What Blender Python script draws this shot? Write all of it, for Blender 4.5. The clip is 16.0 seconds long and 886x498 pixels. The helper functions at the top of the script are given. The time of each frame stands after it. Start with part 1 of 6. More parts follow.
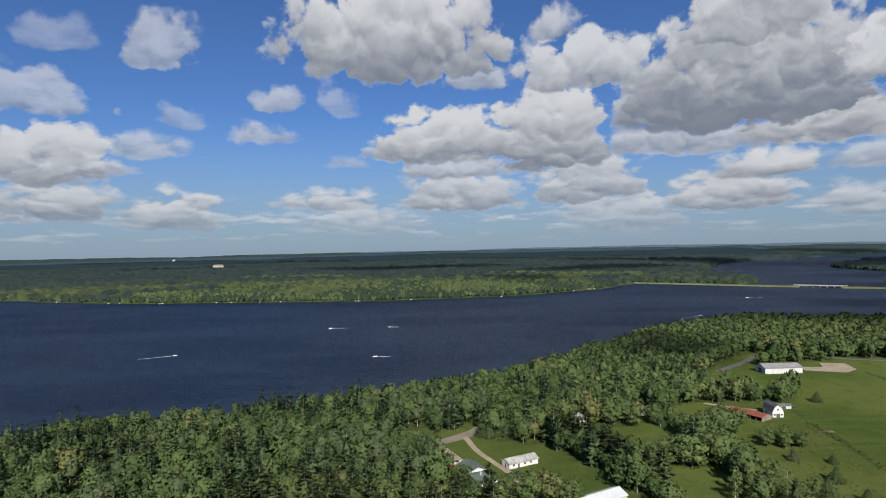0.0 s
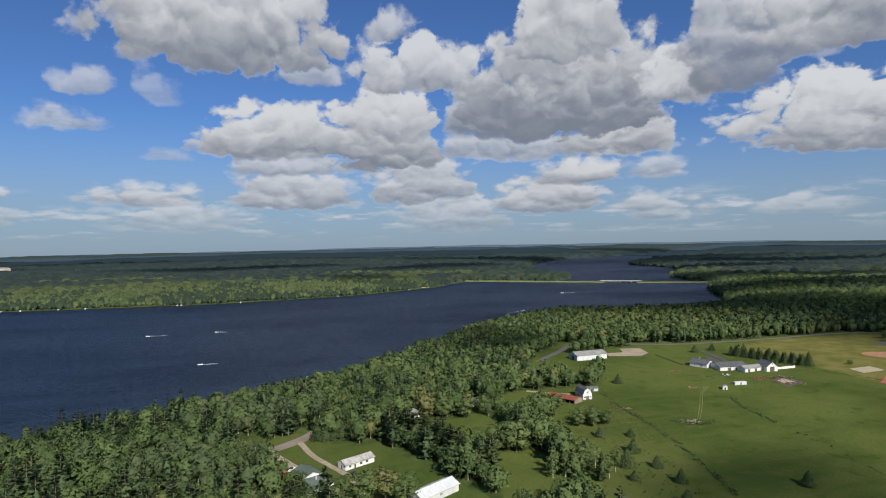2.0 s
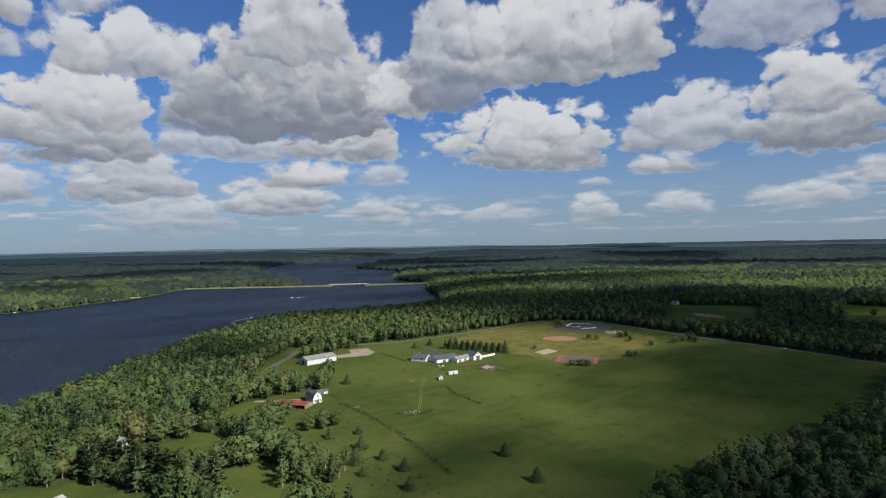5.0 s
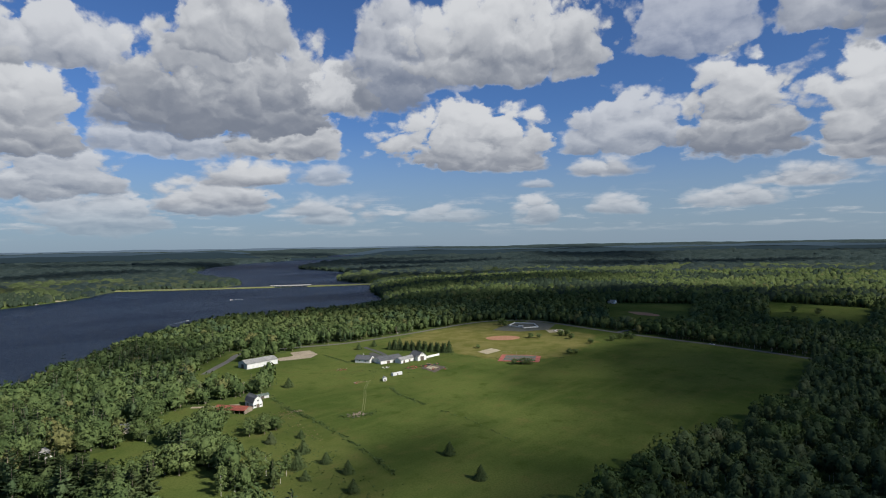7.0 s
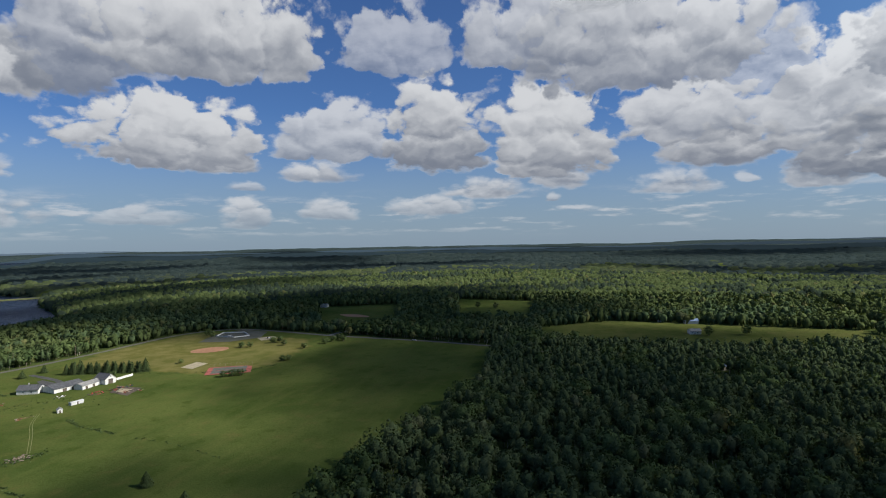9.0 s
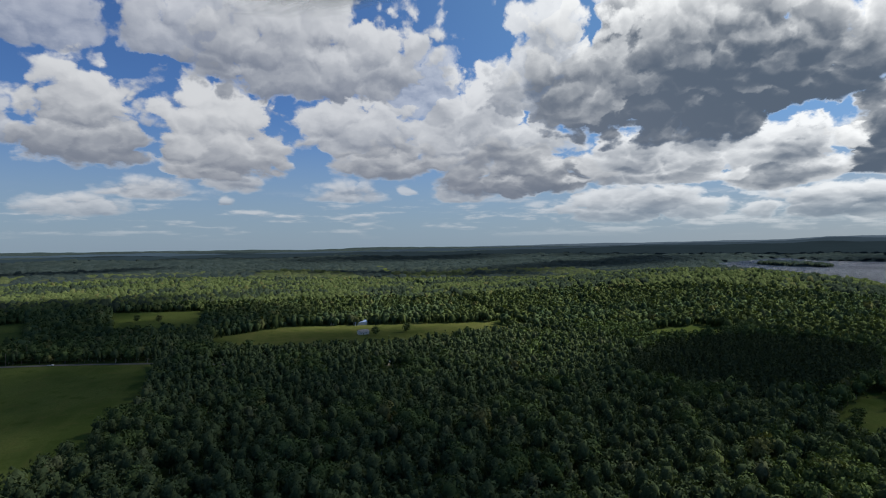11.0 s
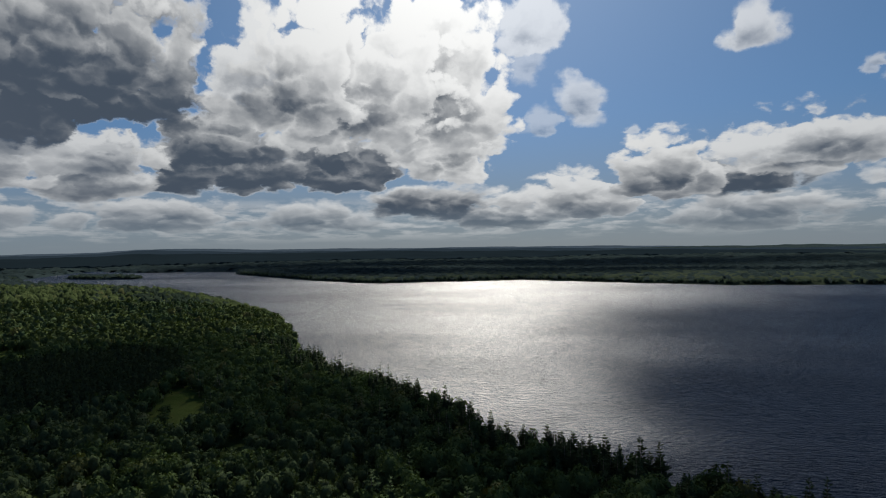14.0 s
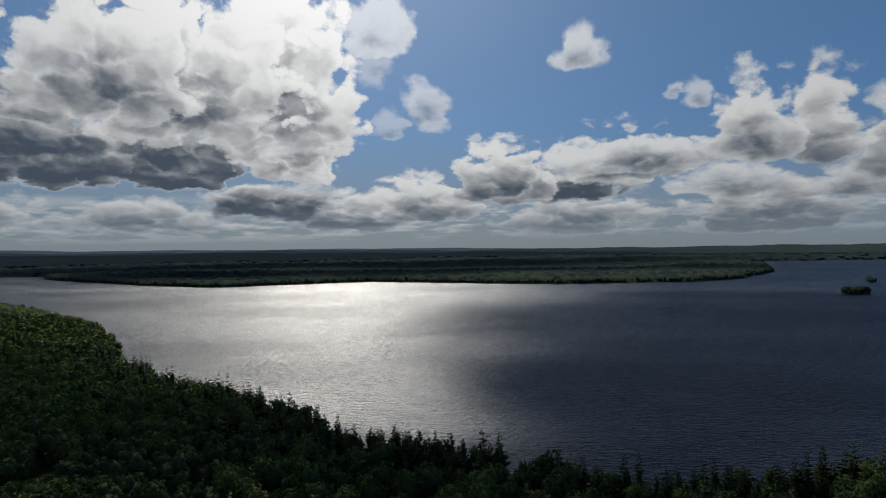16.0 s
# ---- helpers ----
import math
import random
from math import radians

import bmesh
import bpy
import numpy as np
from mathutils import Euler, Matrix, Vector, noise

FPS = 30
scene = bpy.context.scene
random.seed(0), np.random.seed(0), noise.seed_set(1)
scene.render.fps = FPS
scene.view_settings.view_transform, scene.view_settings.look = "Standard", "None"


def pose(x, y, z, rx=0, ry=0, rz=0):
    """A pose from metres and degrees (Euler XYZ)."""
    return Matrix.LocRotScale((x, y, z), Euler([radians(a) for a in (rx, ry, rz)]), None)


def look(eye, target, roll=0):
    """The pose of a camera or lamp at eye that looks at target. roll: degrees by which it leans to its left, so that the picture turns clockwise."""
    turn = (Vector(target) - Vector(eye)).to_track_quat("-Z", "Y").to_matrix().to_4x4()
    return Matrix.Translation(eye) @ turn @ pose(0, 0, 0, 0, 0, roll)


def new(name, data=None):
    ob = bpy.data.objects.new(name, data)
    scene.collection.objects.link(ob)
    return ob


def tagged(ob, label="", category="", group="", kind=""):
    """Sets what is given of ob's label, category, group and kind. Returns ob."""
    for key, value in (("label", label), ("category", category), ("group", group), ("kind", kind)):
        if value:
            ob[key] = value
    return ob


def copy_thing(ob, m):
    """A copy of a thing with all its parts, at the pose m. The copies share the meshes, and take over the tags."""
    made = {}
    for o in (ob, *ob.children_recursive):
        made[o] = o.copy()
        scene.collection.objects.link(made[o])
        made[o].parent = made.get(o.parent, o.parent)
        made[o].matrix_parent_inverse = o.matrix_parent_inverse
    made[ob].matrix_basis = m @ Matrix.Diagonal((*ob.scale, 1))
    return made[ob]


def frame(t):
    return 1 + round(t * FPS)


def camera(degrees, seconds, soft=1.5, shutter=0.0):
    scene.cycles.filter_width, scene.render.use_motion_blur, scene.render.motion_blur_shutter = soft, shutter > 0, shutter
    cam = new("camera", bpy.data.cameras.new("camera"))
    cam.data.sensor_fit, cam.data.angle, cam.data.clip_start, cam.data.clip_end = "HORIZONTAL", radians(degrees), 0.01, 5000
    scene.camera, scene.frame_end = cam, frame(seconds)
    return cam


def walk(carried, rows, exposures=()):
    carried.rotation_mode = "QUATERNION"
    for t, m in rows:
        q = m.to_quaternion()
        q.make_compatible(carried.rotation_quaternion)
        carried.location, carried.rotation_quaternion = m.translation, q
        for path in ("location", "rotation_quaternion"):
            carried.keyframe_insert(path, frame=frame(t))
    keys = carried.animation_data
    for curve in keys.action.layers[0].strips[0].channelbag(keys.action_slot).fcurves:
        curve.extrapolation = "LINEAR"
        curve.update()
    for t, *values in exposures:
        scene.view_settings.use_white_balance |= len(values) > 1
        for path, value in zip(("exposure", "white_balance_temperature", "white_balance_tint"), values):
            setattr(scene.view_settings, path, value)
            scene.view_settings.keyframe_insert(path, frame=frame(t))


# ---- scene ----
# ================= camera =================
EYE = 110.0
cam = camera(74.1, 16.0, soft=1.1)
ROWS = [
    (0.0, 0.00, -0.07, 1.18), (0.5, -1.75, -0.18, 1.11), (1.0, -5.65, -0.26, 1.04), (1.5, -10.62, -0.35, 1.07),
    (2.0, -15.90, -0.41, 1.16), (2.5, -21.58, -0.43, 1.22), (3.0, -26.55, -0.48, 1.21), (3.5, -30.56, -0.49, 1.19),
    (4.0, -34.32, -0.50, 1.13), (4.5, -38.36, -0.49, 1.12), (4.7, -40.05, -0.49, 1.11), (6.8, -45.86, -0.55, 1.05),
    (7.0, -47.28, -0.54, 1.04), (7.5, -51.74, -0.56, 1.06), (8.0, -57.85, -0.55, 1.09), (8.5, -66.50, -0.54, 1.15),
    (8.7, -70.03, -0.55, 1.13), (10.8, -101.52, -0.45, 0.66), (11.0, -105.73, -0.41, 0.67), (11.5, -117.92, -0.34, 0.70),
    (12.0, -130.61, -0.26, 0.80), (12.5, -146.64, -0.20, 0.92), (13.0, -161.00, -0.10, 0.99), (13.5, -164.63, -0.10, 1.04),
    (14.0, -166.54, -0.10, 1.06), (14.5, -167.78, -0.10, 1.02), (15.0, -170.63, -0.10, 0.95), (15.5, -178.35, -0.13, 0.92),
    (16.0, -181.33, -0.15, 0.94)]
EXPOSURES = [(0.0, 0.5), (4.0, 0.5), (8.0, 0.48), (11.0, 0.5), (12.0, 0.6), (12.6, 0.45), (13.2, 0.10), (14.5, -0.26), (16.0, -0.3)]
walk(cam, [(t, pose(0, 0, EYE, 90 + p, r, y)) for t, y, p, r in ROWS], EXPOSURES)

# ================= node helpers =================


def feed(nt, sock, v):
    if isinstance(v, bpy.types.NodeSocket):
        nt.links.new(v, sock)
    elif v is not None:
        sock.default_value = v


def mth(nt, op, a, b=None, c=None, clamp=False):
    n = nt.nodes.new("ShaderNodeMath")
    n.operation, n.use_clamp = op, clamp
    for s, v in zip(n.inputs, (a, b, c)):
        feed(nt, s, v)
    return n.outputs[0]


def vec(nt, op, a, b=None, c=None):
    n = nt.nodes.new("ShaderNodeVectorMath")
    n.operation = op
    for s, v in zip(n.inputs, (a, b, c)):
        feed(nt, s, v)
    return n.outputs["Value"] if op in ("LENGTH", "DOT_PRODUCT", "DISTANCE") else n.outputs["Vector"]


def ramp(nt, v, lo, hi, a=0.0, b=1.0, smooth=True):
    n = nt.nodes.new("ShaderNodeMapRange")
    n.interpolation_type = "SMOOTHSTEP" if smooth else "LINEAR"
    for s, x in zip(n.inputs, (v, lo, hi, a, b)):
        feed(nt, s, x)
    return n.outputs[0]


def mixc(nt, f, a, b, mode="MIX"):
    n = nt.nodes.new("ShaderNodeMix")
    n.data_type, n.blend_type = "RGBA", mode
    feed(nt, n.inputs[0], f)
    feed(nt, n.inputs[6], a)
    feed(nt, n.inputs[7], b)
    return n.outputs[2]


def fbm(nt, v, scale, detail=4.0, rough=0.55, out="Fac", dist=0.0):
    n = nt.nodes.new("ShaderNodeTexNoise")
    feed(nt, n.inputs["Vector"], v)
    n.inputs["Scale"].default_value, n.inputs["Detail"].default_value = scale, detail
    n.inputs["Roughness"].default_value, n.inputs["Distortion"].default_value = rough, dist
    return n.outputs[out]


def comb(nt, x, y, z=0.0):
    n = nt.nodes.new("ShaderNodeCombineXYZ")
    for s, v in zip(n.inputs, (x, y, z)):
        feed(nt, s, v)
    return n.outputs[0]


def rgb(r, g, b):
    return (r, g, b, 1.0)


# ================= sky and sun =================
SUN_AZ, SUN_EL = 172.0, 37.0        # degrees clockwise from +y, and above the horizon
TO_SUN = Vector((math.sin(radians(SUN_AZ)) * math.cos(radians(SUN_EL)), math.cos(radians(SUN_AZ)) * math.cos(radians(SUN_EL)),
                 math.sin(radians(SUN_EL))))
sun = new("sun", bpy.data.lights.new("sun", "SUN"))
sun.data.energy, sun.data.angle, sun.data.color = 5.0, radians(0.5), (1.0, 0.95, 0.86)
sun.matrix_world = look(TO_SUN * 4000, (0, 0, 0))

# cumulus: bearing, height of the flat foot, half width, height of the crown above the foot (degrees), cover, weight of its grey
CLOUDS_NORTH_WEST = [
    (-33.0, 17.2, 2.7, 2.3, 0.35, 0.00), (-25.4, 17.0, 3.8, 3.5, 0.60, 0.00), (-34.8, 12.2, 3.4, 3.0, 0.60, 0.00),
    (-29.2, 12.2, 0.7, 0.7, 0.30, 0.00), (-24.4, 11.6, 2.2, 1.7, 0.40, 0.30), (-15.5, 13.8, 2.8, 2.0, 0.65, 0.00),
    (-10.0, 13.5, 1.9, 2.5, 0.40, 0.00), (-17.2, 10.5, 3.6, 1.8, 0.65, 0.20), (-33.5, 7.0, 4.8, 4.2, 0.95, 0.20), (-27.0, 8.9, 5.0, 1.7, 0.65, 0.00),
    (-30.3, 7.2, 3.0, 1.6, 0.80, 0.30), (-33.3, 3.6, 5.7, 3.2, 0.90, 0.55), (-24.4, 2.7, 4.9, 3.2, 0.90, 0.40), (-8.9, 8.1, 2.0, 1.0, 0.40, 0.00),
    (-10.6, 4.3, 6.1, 1.9, 0.85, 0.00), (-8.5, 2.2, 7.2, 2.3, 0.75, 0.20), (-52.0, 8.0, 9.0, 4.0, 0.90, 0.20), (-58.0, 17.0, 9.0, 5.0, 0.90, 0.20),
    (-75.0, 6.0, 9.0, 4.0, 0.90, 0.20)]
CLOUDS_NORTH = [
    (-4.5, 18.4, 11.4, 8.2, 1.00, 0.35), (11.1, 19.9, 2.7, 2.4, 0.80, 0.00), (-7.3, 15.9, 0.7, 1.4, 0.50, 0.00), (3.4, 15.5, 3.8, 2.3, 0.75, 0.00),
    (14.0, 15.9, 7.2, 4.3, 0.95, 0.00), (0.2, 9.4, 7.0, 4.4, 1.00, 0.25), (10.3, 9.2, 5.8, 6.9, 1.00, 0.45), (20.0, 11.1, 4.9, 3.9, 0.95, 0.60),
    (1.9, 7.4, 6.3, 2.7, 0.85, 0.10), (1.5, 4.5, 6.6, 3.4, 0.90, 0.30), (13.6, 5.3, 5.5, 4.2, 0.90, 0.30), (16.8, 2.2, 6.0, 3.7, 0.80, 0.30)]
CLOUDS_NORTH_EAST = [
    (27.8, 12.5, 10.6, 8.2, 1.00, 0.85), (22.2, 9.1, 7.0, 3.4, 0.85, 0.15), (32.7, 8.9, 5.6, 4.0, 1.00, 0.20), (28.9, 6.1, 5.0, 2.4, 1.00, 0.10),
    (26.2, 3.8, 6.2, 3.1, 0.95, 0.35), (34.2, 3.1, 3.0, 1.7, 0.80, 0.20), (36.1, 6.4, 2.5, 1.5, 0.70, 0.10), (27.8, 18.7, 5.7, 7.5, 1.00, 0.00),
    (37.9, 13.1, 3.9, 4.3, 1.00, 0.00), (42.8, 15.3, 5.5, 9.2, 0.90, 0.75), (48.5, 14.9, 2.2, 1.7, 0.60, 0.00), (50.0, 8.6, 8.5, 5.4, 1.00, 0.15),
    (37.1, 2.4, 4.6, 2.1, 0.80, 0.20), (47.2, 2.5, 4.9, 1.6, 0.70, 0.10), (36.4, 6.1, 3.3, 1.6, 0.70, 0.10)]
CLOUDS_EAST = [
    (53.7, 16.8, 10.9, 6.9, 1.00, 0.30), (54.3, 7.3, 4.1, 2.1, 1.00, 0.10), (60.9, 8.8, 2.9, 2.6, 0.85, 0.30), (62.6, 6.5, 3.7, 1.8, 0.85, 0.30),
    (64.6, 9.4, 5.7, 4.4, 0.85, 0.20), (74.5, 9.1, 5.6, 7.3, 1.00, 0.60), (70.0, 17.4, 5.7, 5.5, 0.65, 0.20), (62.8, 6.6, 3.4, 1.9, 0.90, 0.10),
    (56.3, 5.3, 1.9, 0.9, 0.60, 0.00), (56.3, 2.3, 2.5, 2.5, 0.85, 0.20), (64.2, 2.8, 3.0, 1.9, 0.80, 0.10), (73.5, 3.2, 4.7, 1.8, 0.80, 0.15),
    (79.1, 4.7, 5.0, 1.6, 0.85, 0.10)]
CLOUDS_SOUTH_EAST = [
    (85.3, 8.2, 6.1, 7.6, 1.00, 0.15), (86.3, 16.1, 5.4, 4.4, 0.65, 0.20), (85.9, 5.8, 3.4, 2.3, 0.90, 0.10), (85.4, 3.9, 1.0, 0.8, 0.65, 0.00),
    (97.2, 10.1, 5.6, 5.2, 0.95, 0.10), (101.2, 7.4, 6.4, 3.6, 1.00, 0.50), (84.5, 17.8, 7.7, 7.3, 0.85, 0.40), (86.3, 5.6, 2.8, 2.1, 0.85, 0.10),
    (88.1, 15.0, 4.0, 2.0, 0.45, 0.00), (104.6, 13.4, 3.7, 5.6, 0.65, 0.10), (96.6, 4.6, 4.2, 1.5, 0.70, 0.10), (106.5, 5.1, 1.8, 2.0, 0.85, 0.20),
    (93.4, 16.0, 12.4, 8.9, 0.95, 0.30), (110.0, 9.1, 8.7, 8.5, 0.95, 0.15), (113.3, 6.0, 9.9, 4.9, 1.00, 0.75), (96.6, 4.8, 4.0, 1.7, 0.75, 0.10),
    (108.0, 4.7, 4.1, 2.3, 0.85, 0.10), (102.3, 4.9, 1.1, 0.9, 0.65, 0.00)]
CLOUDS_SOUTH = [
    (117.0, 13.9, 6.8, 10.0, 0.90, 0.50), (125.8, 6.4, 7.7, 4.8, 0.95, 0.20), (128.4, 10.0, 5.1, 3.9, 0.85, 0.10),
    (132.4, 15.0, 11.6, 8.3, 1.00, 0.85), (134.0, 12.0, 6.4, 3.9, 0.85, 0.20), (129.4, 13.3, 17.5, 13.8, 1.00, 1.00),
    (129.7, 9.9, 4.6, 7.0, 0.95, 0.10), (146.1, 7.5, 8.0, 7.1, 1.00, 0.85), (124.1, 7.3, 5.2, 4.1, 0.95, 0.20), (135.6, 5.9, 6.3, 4.9, 0.95, 0.20),
    (141.6, 5.7, 3.6, 2.5, 1.00, 0.70), (124.2, 2.8, 8.3, 3.7, 0.85, 0.40), (140.1, 2.6, 8.7, 3.3, 0.85, 0.45), (136.5, 7.5, 5.3, 4.2, 0.95, 0.10)]
CLOUDS_SOUTH_WEST = [
    (156.5, 7.2, 7.5, 6.6, 1.00, 0.75), (157.1, 13.0, 10.7, 12.5, 1.00, 0.05), (166.0, 3.6, 7.1, 3.4, 1.00, 0.75), (154.7, 2.3, 7.0, 2.6, 0.85, 0.50),
    (171.4, 2.5, 4.5, 1.9, 0.95, 0.80), (151.6, 13.5, 7.9, 8.9, 0.95, 0.15), (165.6, 12.7, 8.2, 14.7, 1.00, 0.00),
    (167.2, 7.9, 5.1, 5.8, 1.00, -0.10), (164.7, 3.7, 7.1, 3.4, 1.00, 0.75), (172.3, 2.5, 6.5, 3.4, 0.95, 0.50), (179.8, 3.4, 6.3, 3.9, 0.95, 0.20),
    (175.1, 16.3, 1.9, 4.9, 0.40, -0.20), (174.9, 19.0, 3.8, 4.5, 0.65, -0.20), (179.8, 12.4, 2.3, 3.9, 0.60, -0.10),
    (176.5, 11.0, 2.5, 2.5, 0.40, 0.00)]
CLOUDS_WEST = [
    (194.6, 17.1, 2.4, 2.9, 0.75, -0.10), (203.2, 13.5, 1.0, 0.8, 0.60, 0.00), (184.4, 10.4, 0.9, 0.9, 0.55, 0.00),
    (187.5, 5.5, 5.4, 4.9, 1.00, 0.35), (192.6, 5.2, 8.0, 3.6, 1.00, 0.90), (198.5, 7.0, 7.1, 4.5, 0.95, 0.05), (193.9, 2.0, 7.4, 3.4, 0.90, 0.45),
    (200.6, 7.6, 7.3, 3.6, 0.95, 0.05), (194.7, 2.2, 8.0, 3.0, 0.90, 0.40), (204.9, 12.6, 1.4, 2.1, 0.65, 0.00), (202.5, 13.1, 0.7, 1.1, 0.50, 0.00)]
CLOUDS_FAR_WEST = [
    (210.6, 1.9, 7.9, 3.7, 1.00, 0.60), (209.8, 8.7, 3.9, 6.1, 1.00, 0.10), (214.5, 7.9, 3.0, 7.1, 1.00, 0.10), (218.5, 6.6, 2.4, 6.2, 1.00, 0.10),
    (207.8, 4.8, 5.5, 2.6, 0.85, 0.10), (216.5, 4.2, 4.4, 2.2, 0.95, 0.10), (232.0, 9.0, 9.0, 4.0, 0.90, 0.20), (246.0, 15.0, 9.0, 6.0, 0.90, 0.30),
    (258.0, 5.0, 9.0, 3.0, 0.90, 0.20)]
CLOUDS = sorted(CLOUDS_NORTH_WEST + CLOUDS_NORTH + CLOUDS_NORTH_EAST + CLOUDS_EAST + CLOUDS_SOUTH_EAST + CLOUDS_SOUTH + CLOUDS_SOUTH_WEST +
                CLOUDS_WEST + CLOUDS_FAR_WEST, key=lambda c: c[1])     # the far ones first, which stand lower
SECTORS = [-90, -12, 18, 46, 74, 102, 128, 152, 176, 200, 270]


def mixf(nt, f, a, b):
    n = nt.nodes.new("ShaderNodeMix")
    feed(nt, n.inputs[0], f)
    feed(nt, n.inputs[2], a)
    feed(nt, n.inputs[3], b)
    return n.outputs[0]


def node_group(name, ins, outs):
    g = bpy.data.node_groups.new(name, "ShaderNodeTree")
    for k in ins:
        g.interface.new_socket(k, in_out="INPUT", socket_type="NodeSocketVector" if k in ("Place", "Scale", "Shift") else "NodeSocketFloat")
    for k in outs:
        g.interface.new_socket(k, in_out="OUTPUT", socket_type="NodeSocketFloat")
    return g, g.nodes.new("NodeGroupInput").outputs, g.nodes.new("NodeGroupOutput").inputs


def one_cloud():
    """A heap with a flat foot, laid over what stands behind it: its cover, how bright it is by height, and its thickness."""
    g, i, o = node_group("one_cloud", ("Place", "Rim", "Cover", "Lit", "Thick", "Scale", "Shift", "Soft", "Most", "Foot", "Grey"), ("Cover", "Lit", "Thick"))
    uv = vec(g, "MULTIPLY_ADD", i["Place"], i["Scale"], i["Shift"])
    s = vec(g, "LENGTH", vec(g, "MAXIMUM", uv, vec(g, "MULTIPLY", uv, (-1, -3.2, 0))))
    d = mth(g, "SUBTRACT", i["Rim"], s)
    cov = ramp(g, d, 0.0, i["Soft"], 0.0, i["Most"])
    lit = mth(g, "MULTIPLY_ADD", vec(g, "DOT_PRODUCT", uv, (0, 1, 0)), 0.95, i["Foot"])
    feed(g, o["Cover"], mth(g, "MAXIMUM", i["Cover"], cov))
    feed(g, o["Lit"], mixf(g, cov, i["Lit"], lit))
    feed(g, o["Thick"], mixf(g, cov, i["Thick"], mth(g, "ADD", d, i["Grey"])))
    return g


def cloud_bank(one, clouds, own):
    """The clouds of one stretch of the horizon, laid over one another."""
    g, i, o = node_group("cloud_bank", ("Place", "Rim", "Cover", "Lit", "Thick"), ("Cover", "Lit", "Thick"))
    last = (i["Cover"], i["Lit"], i["Thick"])
    for a, e, hw, h, most, grey in clouds:
        n = g.nodes.new("ShaderNodeGroup")
        n.node_tree = one
        soft = max(0.22, min(0.52, (1.1 + 1.2 * max(grey - 0.3, 0)) / min(hw, h)))
        for sock, v in zip(n.inputs, (i["Place"], i["Rim"], *last, (1 / hw, 1 / h, 0), (-a / hw + own, -e / h, 0), soft, most, 0.24 - 0.45 * grey, 0.35 * grey)):
            feed(g, sock, v)
        last = tuple(n.outputs)
    for sock, v in zip(o, last):
        feed(g, sock, v)
    return g


def build_world():
    one = one_cloud()
    w = bpy.data.worlds.new("sky")
    scene.world = w
    w.use_nodes = True
    nt = w.node_tree
    nt.nodes.clear()
    sky = nt.nodes.new("ShaderNodeTexSky")
    sky.sky_type, sky.sun_disc = "NISHITA", False
    sky.sun_elevation, sky.sun_rotation = radians(SUN_EL), radians(SUN_AZ)
    sky.altitude, sky.air_density, sky.dust_density, sky.ozone_density = 300, 1.0, 0.6, 2.0
    way = nt.nodes.new("ShaderNodeTexCoord").outputs["Generated"]
    sep = nt.nodes.new("ShaderNodeSeparateXYZ")
    feed(nt, sep.inputs[0], way)
    el = mth(nt, "MULTIPLY", mth(nt, "ARCSINE", sep.outputs[2]), 180 / math.pi)
    # bearing from -90 to 270 degrees, with its seam in the west
    az = mth(nt, "MULTIPLY_ADD", mth(nt, "ARCTAN2", mth(nt, "MULTIPLY", sep.outputs[1], -1.0), sep.outputs[0]), 180 / math.pi, 90.0)
    place = comb(nt, az, el, 0.0)
    to_sun = vec(nt, "DOT_PRODUCT", way, tuple(TO_SUN))
    against = ramp(nt, to_sun, 0.30, 0.80)
    # billows: domes that flatten towards the horizon, where the clouds stand farther off
    up = mth(nt, "MULTIPLY", mth(nt, "LOGARITHM", mth(nt, "MAXIMUM", mth(nt, "ADD", el, 9.0), 1.0), math.e), 13.0)
    flat = comb(nt, mth(nt, "MULTIPLY", az, 0.44), up, 0.0)
    wob = vec(nt, "SUBTRACT", fbm(nt, flat, 0.42, 5.0, 0.6, "Color"), (0.5, 0.5, 0.5))
    billow_at = vec(nt, "MULTIPLY_ADD", wob, (2.6, 2.6, 0), flat)

    def domes(shift):
        n = nt.nodes.new("ShaderNodeTexVoronoi")
        n.voronoi_dimensions = "2D"
        feed(nt, n.inputs["Vector"], vec(nt, "ADD", billow_at, shift))
        n.inputs["Scale"].default_value, n.inputs["Detail"].default_value, n.inputs["Roughness"].default_value = 0.70, 1.6, 0.45
        d = n.outputs["Distance"]
        return mth(nt, "MULTIPLY_ADD", mth(nt, "MULTIPLY", d, d), -1.0, 1.0)

    b0, b1 = domes((0, 0, 0)), domes((0.10, 0.40, 0))
    fine = fbm(nt, flat, 1.3, 5.0, 0.52)
    soft_relief = mth(nt, "SUBTRACT", fbm(nt, flat, 0.55, 3.0, 0.5), 0.5)
    relief = mth(nt, "MULTIPLY_ADD", mth(nt, "SUBTRACT", b0, b1), 0.34, mth(nt, "MULTIPLY", mth(nt, "SUBTRACT", fine, 0.5), 0.22))
    relief = mth(nt, "MULTIPLY_ADD", soft_relief, 0.55, relief)
    reach = ramp(nt, el, 1.0, 12.0, 0.32, 1.0)
    warp = vec(nt, "SCALE", vec(nt, "MULTIPLY", wob, (5.0, 2.2, 0)), None)
    feed(nt, warp.node.inputs["Scale"], reach)
    q = vec(nt, "ADD", place, warp)
    rim_noise = mth(nt, "MULTIPLY_ADD", mth(nt, "SUBTRACT", b0, 0.72), 0.40, mth(nt, "MULTIPLY_ADD", mth(nt, "SUBTRACT", fine, 0.5), 0.62, 1.13))
    # thin rows of far clouds towards the horizon
    row_at = comb(nt, mth(nt, "MULTIPLY", az, 0.16), mth(nt, "MULTIPLY", up, 0.85), 3.0)
